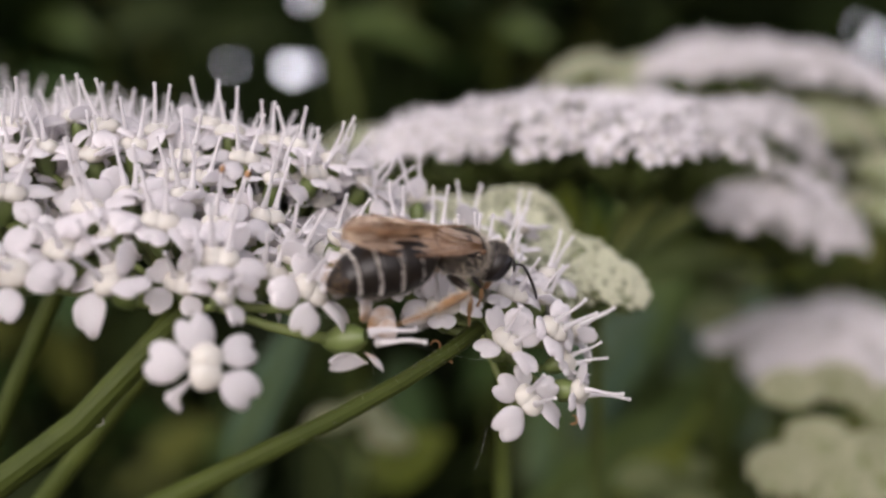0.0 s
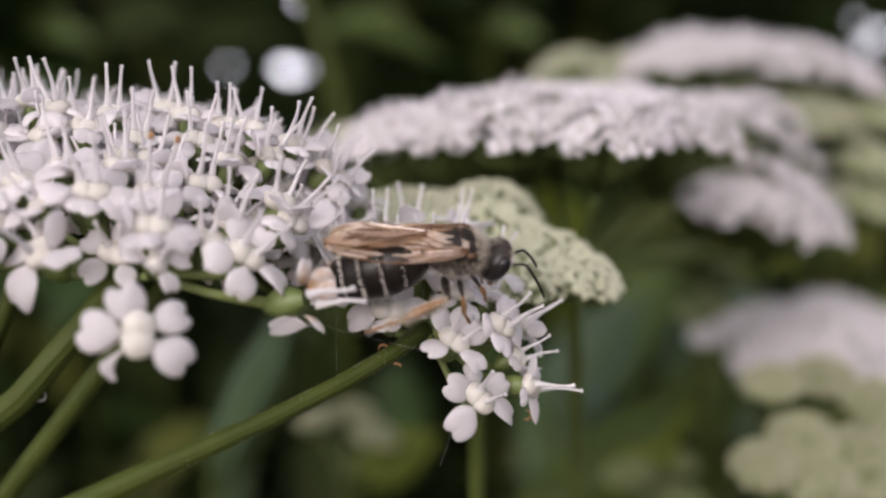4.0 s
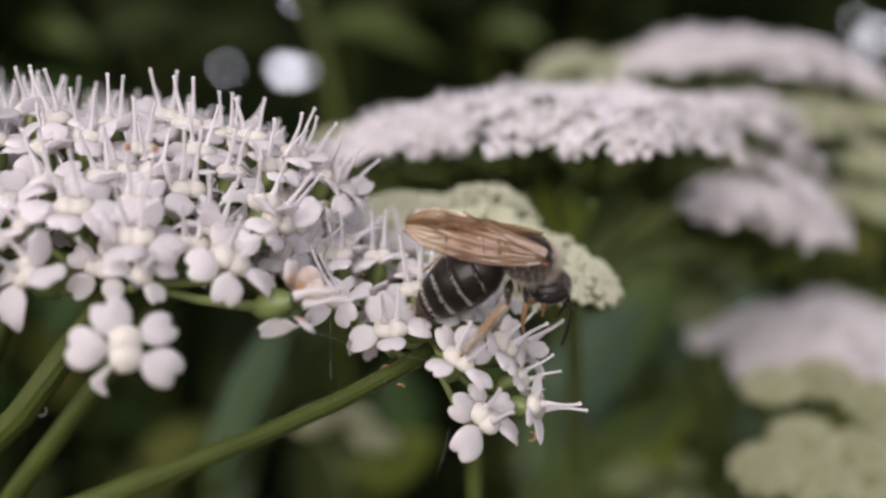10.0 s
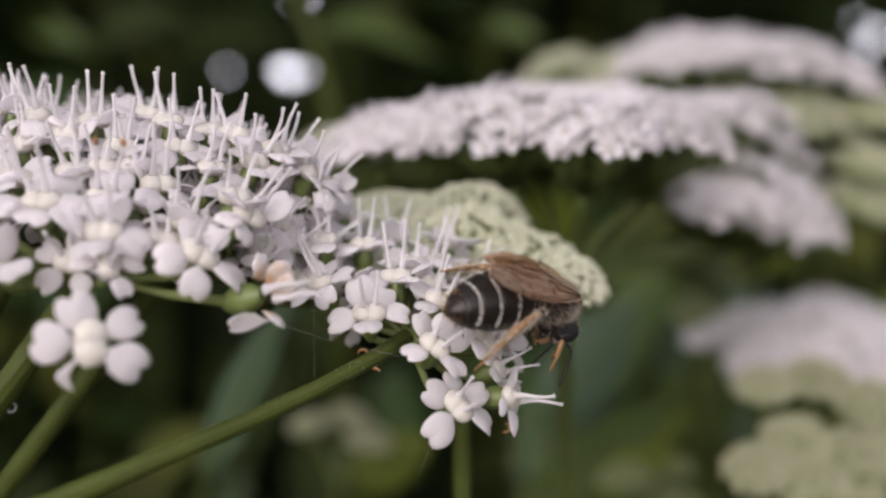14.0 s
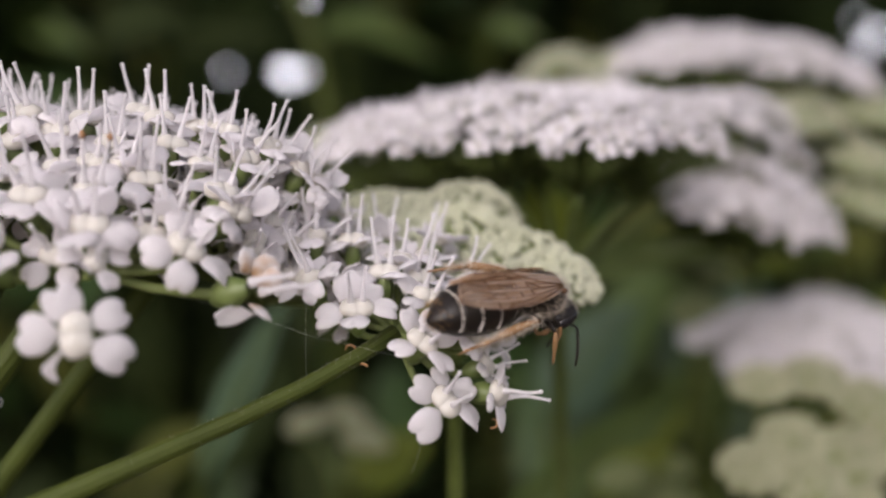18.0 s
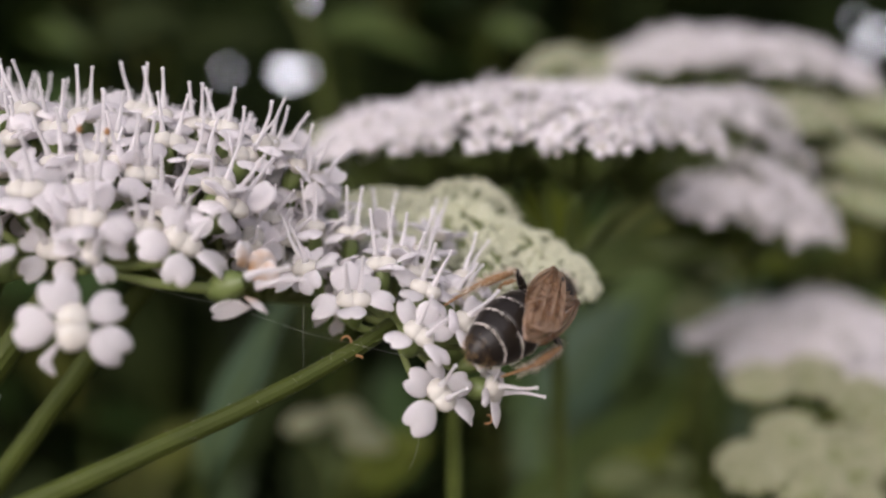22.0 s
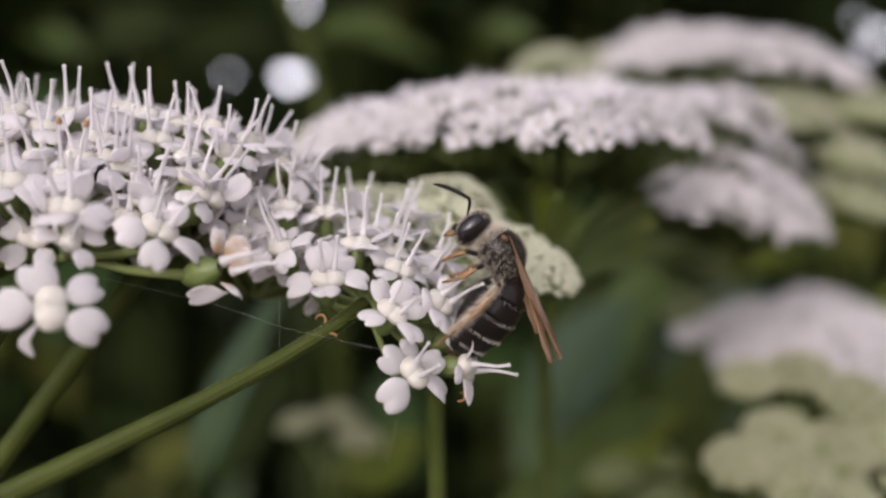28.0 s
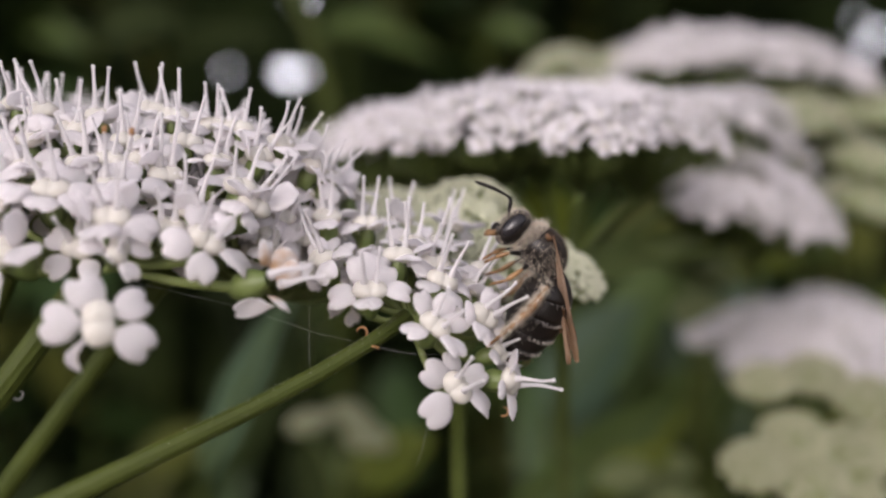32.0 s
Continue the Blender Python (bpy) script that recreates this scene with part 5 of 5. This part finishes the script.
bee, bee_abdomen, bee_head, bee_wings, bee_hind_legs = make_bee()

# ---- what moves ----


def bee_pose(x, y, z, f, u):
    """A pose from a place in mm, the way to the head and the way to the back."""
    a = Vector(f).normalized()
    c = Vector(u)
    c = (c - a * c.dot(a)).normalized()
    b = c.cross(a)
    m = Matrix((a, b, c)).transposed().to_4x4()
    return Matrix.Translation(place(x, y, z)) @ m


def leg_turn(s, swing, spread, lift):
    """A hind leg's turn at the hip, in degrees."""
    return pose(0, 0, 0, 0, swing, s * spread) @ pose(0, 0, 0, s * lift, 0, 0)


def motions():
    walk(umbel_a, swayed([
    (0, 2.144, -0.892, -1.654, -3.703, 9.839, 3.74),
    (0.5, 2.253, -0.791, -1.541, -3.064, 9.321, 3.346),
    (1, 2.501, -0.755, -1.227, -1.365, 5.612, 2.957),
    (1.5, 2.29, -0.703, -1.064, -1.307, 4.398, 2.915),
    (2, 1.908, -0.718, -1.22, -2.301, 6.845, 3.394),
    (2.5, 1.807, -0.743, -0.961, -2.774, 7.612, 3.302),
    (3, 1.172, -0.835, -0.794, -2.798, 7.09, 3.674),
    (3.5, 1.15, -0.854, -0.559, -2.309, 6.631, 3.706),
    (5.5, 1.13, -0.445, -0.34, -0.03, 2.862, 0.135),
    (6, 0.817, -0.533, -0.33, 1.087, 1.095, -0.093),
    (6.5, 0.811, -0.443, -0.242, 1.399, 0.705, -0.308),
    (7, 0.819, -0.43, -0.326, 1.605, 0.48, -0.374),
    (7.5, 0.827, -0.32, -0.238, 1.594, 0.55, -0.544),
    (8, 0.897, -0.13, -0.211, 1.551, 0.485, -0.571),
    (8.5, 0.89, -0.037, -0.263, 1.511, 0.169, -0.697),
    (9, 0.915, 0.01, -0.34, 1.777, 0.158, -0.716),
    (9.5, 0.834, 0.029, -0.355, 1.83, 0.303, -0.673),
    (10, 0.799, -0.02, -0.35, 1.888, 0.194, -0.549),
    (10.5, 0.715, -0.014, -0.36, 1.443, 0.326, -0.477),
    (11, 0.64, -0.024, -0.337, 1.225, 0.065, -0.607),
    (11.5, 0.483, -0.024, -0.336, 1.245, -0.009, -0.758),
    (12, 0.493, -0.042, -0.352, 1.116, -0.13, -0.681),
    (12.5, 0.443, -0.05, -0.328, 1.195, -0.064, -0.796),
    (13, 0.471, -0.134, -0.246, 1.565, 0.099, -0.972),
    (13.5, 0.325, -0.239, -0.267, 1.727, 0.097, -1.176),
    (14, 0.29, -0.283, -0.192, 1.706, 0.013, -1.051),
    (14.5, 0.17, -0.268, 0.019, 1.573, -0.02, -1.047),
    (16.5, 0.026, -0.313, 0.013, 1.024, 0.074, -0.849),
    (17, 0.076, -0.277, 0.011, 0.973, 0.284, -0.58),
    (17.5, -0.039, -0.182, -0.011, 0.621, 0.216, -0.57),
    (18, 0.05, -0.141, -0.005, 0.248, -0.171, -0.397),
    (18.5, 0.006, -0.134, -0.011, 0.206, -0.257, -0.347),
    (19, -0.002, -0.001, 0, 0, -0, -0),
    (19.5, -0.085, 0.013, 0.033, 0.104, -0.313, 0.064),
    (20, -0.123, 0.017, 0.075, 0.108, -0.293, -0.007),
    (20.5, -0.128, 0.089, 0.086, -0.664, -0.322, 0.218),
    (21, -0.098, 0.092, 0.11, -0.685, -0.496, -0.185),
    (21.5, -0.027, 0.064, 0.11, -0.737, -0.608, -0.227),
    (22, -0.038, 0.093, 0.128, -0.903, -0.489, -0.361),
    (22.5, -0.058, 0.077, 0.201, -0.93, -0.401, -0.943),
    (23, -0.063, 0.095, 0.2, -1.044, -0.446, -1.072),
    (23.5, -0.104, 0.165, 0.17, -1.371, -0.475, -0.938),
    (24, -0.229, 0.277, 0.289, -1.472, -0.219, -0.642),
    (24.5, -0.121, 0.463, 0.306, -1.7, -0.176, -0.524),
    (25, -0.57, 0.728, 0.437, -2.497, -0.454, -0.4),
    (25.5, -0.678, 1, 0.526, -3.522, -0.265, -0.424),
    (27.5, -0.692, 1.459, 0.518, -5.062, -0.779, -0.232),
    (28, -0.235, 1.269, 0.419, -4.274, -0.916, 0.209),
    (28.5, 0.014, 1.093, 0.405, -4.016, -0.56, 0.037),
    (29, 0.888, 1.199, 0.341, -3.727, -0.228, 0.275),
    (29.5, 0.898, 1.309, 0.37, -4.021, -0.221, 0.187),
    (30, 1.264, 1.155, 0.107, -3.761, -0.076, -0.383),
    (30.5, 0.519, 0.774, 0.365, -3.255, -0.217, -0.417),
    (31, 0.731, 0.513, 0.172, -2.881, -0.176, -0.639),
    (31.5, 0.356, 0.565, 0.199, -2.9, -0.227, -0.77),
    (32, 0.636, 0.456, 0.118, -2.519, -0.225, -0.685),
    ], PIVOT_A))
    walk(umbel_c, swayed([
    (0, -0.198, 0.691, -0.386, 3.835, 0.374, 3.996),
    (0.5, -0.204, 0.84, -0.241, 2.074, -0.523, 1.905),
    (1, -0.173, 0.922, -0.167, 0.865, -0.395, 1.807),
    (1.5, -0.208, 0.763, -0.072, -0.416, -1.231, -1.052),
    (2, -0.253, 0.499, -0.134, 0.939, -0.889, 0.68),
    (2.5, -0.195, 0.458, -0.026, 1.586, -0.835, 0.143),
    (3, -0.301, -0.263, -0.083, 2.324, 0.119, -1.499),
    (3.5, -0.376, -0.114, 0.046, 0.674, 0.383, -0.868),
    (5.5, -0.213, -0.108, -0.096, 1.365, 1.666, 0.028),
    (6, -0.155, -0.057, -0.141, 1.988, 1.512, -0.22),
    (6.5, -0.155, 0.012, -0.061, -0.142, 0.784, 0.005),
    (7, -0.168, 0.062, -0.154, -0.044, 1.298, -0.759),
    (7.5, -0.112, 0.202, -0.055, -0.73, 0.533, -0.405),
    (8, 0, 0.173, -0.068, 0.15, 0.733, 0.735),
    (8.5, 0.017, 0.217, -0.108, 1.078, 0.813, 0.158),
    (9, 0.015, 0.435, -0.084, 2.351, 1.221, -0.751),
    (9.5, 0.013, 0.399, -0.112, 2.815, 1.266, -0.195),
    (10, 0.039, 0.33, -0.12, 3.042, 1.556, -0.561),
    (10.5, -0.005, 0.342, -0.108, 3.897, 1.248, -0.647),
    (11, 0.03, 0.312, -0.097, 3.061, 1.189, 0.28),
    (11.5, -0.071, 0.266, -0.114, 2.813, 0.868, 0.423),
    (12, -0.093, 0.32, -0.138, 2.931, 0.852, 0.375),
    (12.5, -0.122, 0.286, -0.113, 3.219, 1.06, 0.781),
    (13, -0.036, 0.151, -0.049, 2.497, 0.68, 0.768),
    (13.5, -0.099, 0.264, -0.098, 2.841, 1.003, 0.145),
    (14, -0.023, 0.075, -0.067, 2.303, 0.755, -0.011),
    (14.5, -0.032, -0.069, 0.019, 1.793, 0.871, 0.847),
    (16.5, -0.081, -0.079, 0.051, 1.374, 0.687, -0.649),
    (17, -0.039, -0.031, 0.023, 1.226, 0.412, -0.405),
    (17.5, -0.095, -0.017, -0.001, 0.663, 0.093, 0.282),
    (18, -0.046, 0.036, 0.012, 0.824, 0.293, 0.213),
    (18.5, -0.014, -0.036, -0.032, 1.551, 0.17, 0.969),
    (19, 0, 0, 0, -0, 0, 0),
    (19.5, -0.107, 0.061, 0.013, 0.522, 0.205, 0.056),
    (20, -0.123, 0.091, 0.027, 0.072, 0.191, -0.418),
    (20.5, -0.119, 0.103, 0.03, -0.149, 0.098, -0.579),
    (21, -0.1, 0.099, 0.022, -0.644, -0.054, -0.577),
    (21.5, -0.091, 0.239, 0.047, -0.074, 0.212, 0.452),
    (22, -0.081, 0.243, 0.046, 0.235, 0.16, 0.117),
    (22.5, -0.107, 0.342, 0.094, -0.608, 0.008, -0.298),
    (23, -0.085, 0.273, 0.093, -0.86, 0.071, -0.468),
    (23.5, -0.049, 0.222, 0.06, -1.232, 0.002, -0.824),
    (24, -0.171, 0.318, 0.12, -2.581, -0.252, -0.834),
    (24.5, -0.096, 0.47, 0.141, -2.115, -0.201, -0.785),
    (25, -0.318, 0.796, 0.155, -2.195, -0.52, -2.002),
    (25.5, -0.358, 0.885, 0.157, -4.1, -0.424, -3.458),
    (27.5, -0.251, 1.614, -0.003, -0.239, 0.289, 0.6),
    (28, 0.153, 1.16, 0.035, -0.288, -0.473, 2.85),
    (28.5, 0.488, 0.978, 0.06, 0.029, 0.225, 1.931),
    (29, 0.7, 1.244, 0.166, 0.783, 0.973, 2.992),
    (29.5, 0.634, 1.415, 0.144, 1.488, 0.794, 2.847),
    (30, 0.822, 1.418, 0.017, 1.377, 1.311, 2.508),
    (30.5, 0.461, 0.929, 0.124, 1.031, 0.599, 2.968),
    (31, 0.569, 0.466, 0.089, 2.382, 1.114, 2.702),
    (31.5, 0.176, 0.806, 0.008, 1.027, 0.648, 2.587),
    (32, 0.358, 0.518, 0.028, 0.661, 0.015, 2.431),
    ], PIVOT_C))
    walk(umbel_b, swayed([
    (0, 0.925, -0.54, 0.169, 7.345, 0.513, -5.14),
    (0.5, 0.997, -0.53, -0.019, 7.833, -0.445, -4.802),
    (1, 0.902, -0.535, -0.192, 8.311, -1.683, -4.629),
    (1.5, 0.863, -0.483, -0.456, 8.334, -2.717, -4.17),
    (2, 0.641, -0.464, -0.349, 7.945, -3.108, -4.145),
    (2.5, 0.637, -0.407, -0.398, 7.831, -3.892, -3.56),
    (3, 0.114, -0.336, -0.284, 7.593, -4.421, -2.816),
    (3.5, 0.087, -0.302, -0.136, 7.196, -4.68, -2.467),
    (5.5, 0.325, -0.129, -0.425, 5.311, -5.856, -1.13),
    (6, 0.529, 0.005, -0.706, 4.581, -5.51, 0.006),
    (6.5, 0.569, 0.051, -0.709, 4.351, -5.757, 0.822),
    (7, 0.571, -0.002, -0.703, 3.63, -5.58, 0.731),
    (7.5, 0.57, -0.036, -0.59, 3.104, -5.706, 1.002),
    (8, 0.527, -0.076, -0.649, 3.411, -7.043, 2.015),
    (8.5, 0.556, -0.071, -0.564, 3.161, -5.548, 2.577),
    (9, 0.529, -0.161, -0.512, 2.062, -5.145, 2.763),
    (9.5, 0.531, -0.176, -0.688, 1.388, -4.953, 2.637),
    (10, 0.478, -0.188, -0.689, 0.898, -5.33, 2.172),
    (10.5, 0.438, -0.017, -0.657, 0.81, -4.834, 1.601),
    (11, 0.438, 0.124, -0.662, 0.74, -4.481, 1.285),
    (11.5, 0.327, 0.234, -0.64, 0.626, -4.091, 0.817),
    (12, 0.348, 0.347, -0.688, 0.36, -3.543, 0.096),
    (12.5, 0.31, 0.469, -0.657, 0.39, -2.984, -0.276),
    (13, 0.321, 0.372, -0.451, -0.218, -2.136, -0.584),
    (13.5, 0.155, 0.234, -0.311, -0.859, -1.271, -0.776),
    (14, 0.145, 0.112, -0.205, -1.162, -0.622, -0.911),
    (14.5, 0.073, 0.13, -0.142, -1.19, -0.69, -0.611),
    (16.5, -0.049, 0.118, -0.054, -1.198, -0.304, -0.359),
    (17, -0.022, 0.123, -0.116, -1.064, -0.117, -0.201),
    (17.5, -0.096, 0.125, -0.098, -1.156, -0.143, -0.432),
    (18, -0.058, 0.148, -0.075, -1.182, -0.344, -0.214),
    (18.5, -0.035, 0.124, -0.046, -0.894, 0.051, -0.135),
    (19, -0.001, 0.001, 0, -0, 0, 0),
    (19.5, -0.114, 0.166, -0.018, -0.904, 0.584, 0.321),
    (20, -0.159, 0.242, 0.077, -1.574, 0.819, 0.625),
    (20.5, -0.195, 0.227, 0.099, -1.617, 0.505, 0.399),
    (21, -0.178, 0.13, 0.149, -1.831, 0.752, 0.066),
    (21.5, -0.082, 0.11, 0.125, -2.009, 1.26, 0.311),
    (22, -0.112, -0.055, 0.159, -2.571, 2.141, 0.333),
    (22.5, -0.138, -0.186, 0.399, -3.161, 2.509, 0.204),
    (23, -0.172, -0.258, 0.399, -3.603, 2.849, 0.241),
    (23.5, -0.145, -0.248, 0.401, -3.879, 3.197, 0.448),
    (24, -0.287, -0.154, 0.551, -3.754, 3.307, 0.585),
    (24.5, -0.221, -0.048, 0.589, -3.355, 3.34, 0.823),
    (25, -0.543, 0.076, 0.795, -2.748, 3.255, 1.199),
    (25.5, -0.673, 0.201, 0.922, -2.314, 3.189, 1.636),
    (27.5, -0.795, 0.583, 0.915, -1.611, 3.264, 2.34),
    (28, -0.214, 0.379, 0.851, -1.583, 2.893, 2.503),
    (28.5, 0.057, 0.212, 0.778, -1.741, 3.389, 2.277),
    (29, 0.698, 0.021, 0.738, -1.724, 3.338, 1.765),
    (29.5, 0.624, -0.007, 0.802, -1.346, 3.451, 1.552),
    (30, 0.931, -0.09, 0.502, -1.489, 3.488, 0.897),
    (30.5, 0.384, -0.201, 0.781, -1.614, 3.077, 0.331),
    (31, 0.581, -0.423, 0.634, -1.781, 3.118, -0.37),
    (31.5, 0.199, -0.385, 0.58, -1.619, 3.115, -0.579),
    (32, 0.396, -0.476, 0.534, -1.704, 2.953, -1.126),
    ], PIVOT_B))
    walk(ray_b, [(r[0], scaled(Matrix.Translation(hub_b) @ turned(r[1:4]))) for r in [
        (0, -10.31, 2.8, 21.34),
        (1, -11.97, 6.6, 22.19),
        (2, -12.18, 9.6, 20.58),
        (3, -10.54, 9.2, 16.71),
        (6, -8.58, 13.0, 9.49),
        (9, -5.73, 14.2, 4.98),
        (11, -7.05, 13.6, 7.83),
        (13, -7.06, 8.2, 10.12),
        (17, -3.57, 4.6, 4.15),
        (19, -3.20, 3.61, 3.70),
        (23, 0.23, -1.08, 0.31),
        (25.5, 0.39, -5.40, 2.99),
        (28, -0.18, -2.55, 2.12),
        (30, -0.77, -1.48, 2.53),
        (32, -0.11, -2.31, 1.82),
    ]])
    walk(bee, [(t, bee_pose(x, y, z, f, u)) for t, x, y, z, f, u in [
        (0, -2.44, 46.77, 0.14, (0.862, 0.497, -0.019), (0.037, -0.498, 0.852)),
        (1, -1.1, 46.81, -0.24, (0.903, 0.357, -0.171), (0.139, -0.497, 0.854)),
        (2, -0.54, 46.97, -0.19, (0.952, 0.197, -0.192), (0.141, -0.498, 0.853)),
        (3, -0.99, 47.24, -0.13, (1.001, -0.004, -0.113), (0.092, -0.598, 0.822)),
        (3.5, -0.9, 47.37, -0.21, (1.000, -0.003, -0.074), (0.093, -0.649, 0.782)),
        (5.5, -0.76, 49.37, 0.39, (0.619, 0.579, 0.503), (-0.206, -0.778, 0.601)),
        (6, -0.1, 49.46, 0.72, (0.558, 0.560, 0.602), (-0.106, -0.818, 0.551)),
        (7, -0.08, 49.65, -0.21, (0.457, 0.520, 0.702), (-0.156, -0.848, 0.481)),
        (8, 0.52, 49.78, 0.8, (0.448, 0.520, 0.721), (-0.105, -0.848, 0.501)),
        (8.5, 1.13, 48.72, 0.95, (0.798, 0.299, 0.503), (-0.105, -0.748, 0.601)),
        (9, 1.59, 48.74, 0.77, (0.970, 0.197, 0.123), (-0.054, -0.598, 0.801)),
        (10, 2.7, 48.78, -0.27, (0.961, 0.147, -0.219), (0.097, -0.548, 0.821)),
        (11, 3.02, 48.77, -0.68, (0.881, 0.418, 0.021), (-0.003, -0.739, 0.682)),
        (12, 2.85, 48.76, -0.6, (0.80, 0.55, -0.06), (-0.003, -0.759, 0.662)),
        (13, 4.2, 50.46, -1.61, (0.722, 0.618, -0.300), (0.218, -0.399, 0.881)),
        (14, 4.67, 50.57, -2.27, (0.661, 0.679, -0.300), (0.219, -0.350, 0.900)),
        (14.5, 4.67, 50.56, -2.63, (0.661, 0.679, -0.301), (0.221, -0.350, 0.900)),
        (16.5, 4.89, 50.63, -2.66, (0.700, 0.659, -0.242), (0.182, -0.380, 0.900)),
        (17, 4.8, 50.75, -2.4, (0.740, 0.639, -0.150), (0.181, -0.380, 0.900)),
        (18, 4.44, 50.91, -2.09, (0.780, 0.610, -0.030), (0.050, -0.400, 0.900)),
        (19, 4.62, 50.99, -2.4, (0.800, 0.600, 0.020), (0.020, -0.400, 0.900)),
        (20, 4.89, 51.08, -2.46, (0.680, 0.730, 0.020), (0.120, -0.340, 0.900)),
        (21, 5.0, 51.24, -1.9, (0.501, 0.820, 0.260), (0.60, -0.50, 0.60)),
        (22, 5.27, 52.15, -2.3, (0.50, 0.80, 0.30), (0.62, -0.60, 0.47)),
        (23, 5.22, 52.19, -2.45, (0.50, 0.80, 0.30), (0.62, -0.60, 0.47)),
        (24, 5.32, 52.18, -2.45, (0.50, 0.80, 0.30), (0.62, -0.60, 0.47)),
        (25, 5.57, 52.16, -2.3, (0.50, 0.80, 0.30), (0.62, -0.60, 0.47)),
        (25.5, 5.52, 52.07, -2.25, (0.50, 0.80, 0.30), (0.62, -0.60, 0.47)),
        (26.2, 4.56, 51.11, -1.93, (0.201, 0.779, 0.551), (0.753, -0.449, 0.446)),
        (26.9, 4.37, 51.05, -1.42, (-0.247, 0.497, 0.802), (0.903, -0.249, 0.395)),
        (27.5, 4.25, 51.01, -1.07, (-0.446, 0.146, 0.883), (0.853, -0.099, 0.475)),
        (28, 3.87, 51.13, -0.53, (-0.574, -0.004, 0.804), (0.805, -0.099, 0.574)),
        (29, 4.52, 51.14, -0.36, (-0.593, -0.053, 0.805), (0.805, -0.099, 0.593)),
        (30, 5.14, 51.07, -0.82, (-0.695, -0.103, 0.725), (0.725, -0.050, 0.695)),
        (31, 4.75, 51.27, -0.51, (-0.697, -0.102, 0.723), (0.723, -0.050, 0.697)),
        (32, 4.42, 51.2, -0.18, (-0.618, -0.100, 0.781), (0.782, -0.050, 0.618)),
    ]])
    walk(bee_abdomen, [(t, scaled(Matrix.Translation((-1.3, 0, -0.05)) @ pose(0, 0, 0, 0, droop, yaw))) for t, droop, yaw in [
        (0, -14, 0),
        (3.5, -14, 0),
        (5.5, -5, 0),
        (8, -5, 0),
        (9, -50, 0),
        (10, -50, 0),
        (11, -32, 0),
        (12, -26, 0),
        (13, -24, 0),
        (14.5, -22, 0),
        (17, -16, 0),
        (18, -9, 0),
        (19, -6, 0),
        (20, -13, 0),
        (21, -10, 0),
        (22, -12, 0),
        (25.5, -10, 0),
        (27.5, -58, 5),
        (28, -68, 8),
        (30, -68, 20),
        (31, -68, 22),
        (32, -58, 20),
    ]])
    for w, s in bee_wings:
        walk(w, [(r[0], scaled(wing_pose(s, r[1], r[2] if s < 0 else r[3], r[4]))) for r in [
            (0, 0, 0, 0, 30),
            (3.5, 0, 0, 0, 28),
            (5.5, 3, -4, -4, 10),
            (8, 3, -4, -4, 10),
            (9, -6, 0, 0, 52),
            (10, -4, 0, 0, 54),
            (11, 0, 0, 0, 30),
            (12, 0, -2, -2, 22),
            (13, -4, 12, -4, 40),
            (17, -2, 14, -4, 38),
            (19, -3, 14, -4, 36),
            (20, -3, 10, -6, 36),
            (21, 5, 9, -1, 20),
            (22, 9, 6, -2, 18),
            (25.5, 9, 4, -3, 18),
            (27.5, -14, 0, 0, 5),
            (28, -14, -2, -2, 4),
            (29, -17, -2, -2, 4),
            (30, -22, -2, -2, 4),
            (31, -27, -2, -2, 4),
            (32, -26, -2, -2, 4),
        ]])
    for s, leg in zip((-1, 1), bee_hind_legs):
        walk(leg, [(r[0], scaled(Matrix.Translation((-0.7, s * 0.7, -0.8)) @ leg_turn(s, *(r[1:4] if s < 0 else r[4:7])))) for r in [
            (0, 8, -8, 0, 8, -8, 0),
            (3.5, 8, -8, 0, 8, -8, 0),
            (5.5, 0, 10, 5, 0, 0, 45),
            (8, 0, 10, 5, 0, 0, 45),
            (9, -45, 10, -10, -45, 20, 45),
            (10, -48, 10, -10, -48, 20, 45),
            (11, -30, 10, 0, -30, 20, 40),
            (12, -20, 0, 0, -20, 20, 40),
            (13, -50, 40, 20, -10, 10, 30),
            (17, -30, 35, 15, 0, 5, 45),
            (18, -10, 30, 10, 0, 0, 50),
            (19, 10, 30, -10, 10, 0, 42),
            (20, 5, 30, 0, 10, 0, 40),
            (21, 0, 15, 0, -10, 10, 20),
            (22, 5, 20, 10, -20, 10, 30),
            (23, 10, 20, 20, -18, 0, 0),
            (25, 10, 10, -20, -10, -20, -40),
            (25.5, 10, 10, -20, -10, -20, -40),
            (27.5, -60, 0, 0, -60, 10, 0),
            (32, -62, 0, 0, -62, 10, 0),
        ]])
    walk(bee_head, [(t, scaled(Matrix.Translation((1.75 - 0.5 * tuck, 0, -0.25 - 0.75 * tuck)) @ pose(0, 0, 0, 0, nod, 0))) for t, nod, tuck in [
        (0, 34, 0.1),
        (3.5, 34, 0.1),
        (5.5, 60, 0.9),
        (8, 60, 0.9),
        (9, 65, 0.8),
        (10, 66, 1),
        (11, 60, 0.8),
        (12, 62, 0.9),
        (13, 70, 0.9),
        (14, 70, 1),
        (19, 65, 0.8),
        (20, 70, 1),
        (25.5, 65, 0.9),
        (27.5, 10, 0.1),
        (28, 8, 0.15),
        (32, 5, 0.15),
    ]])


motions()
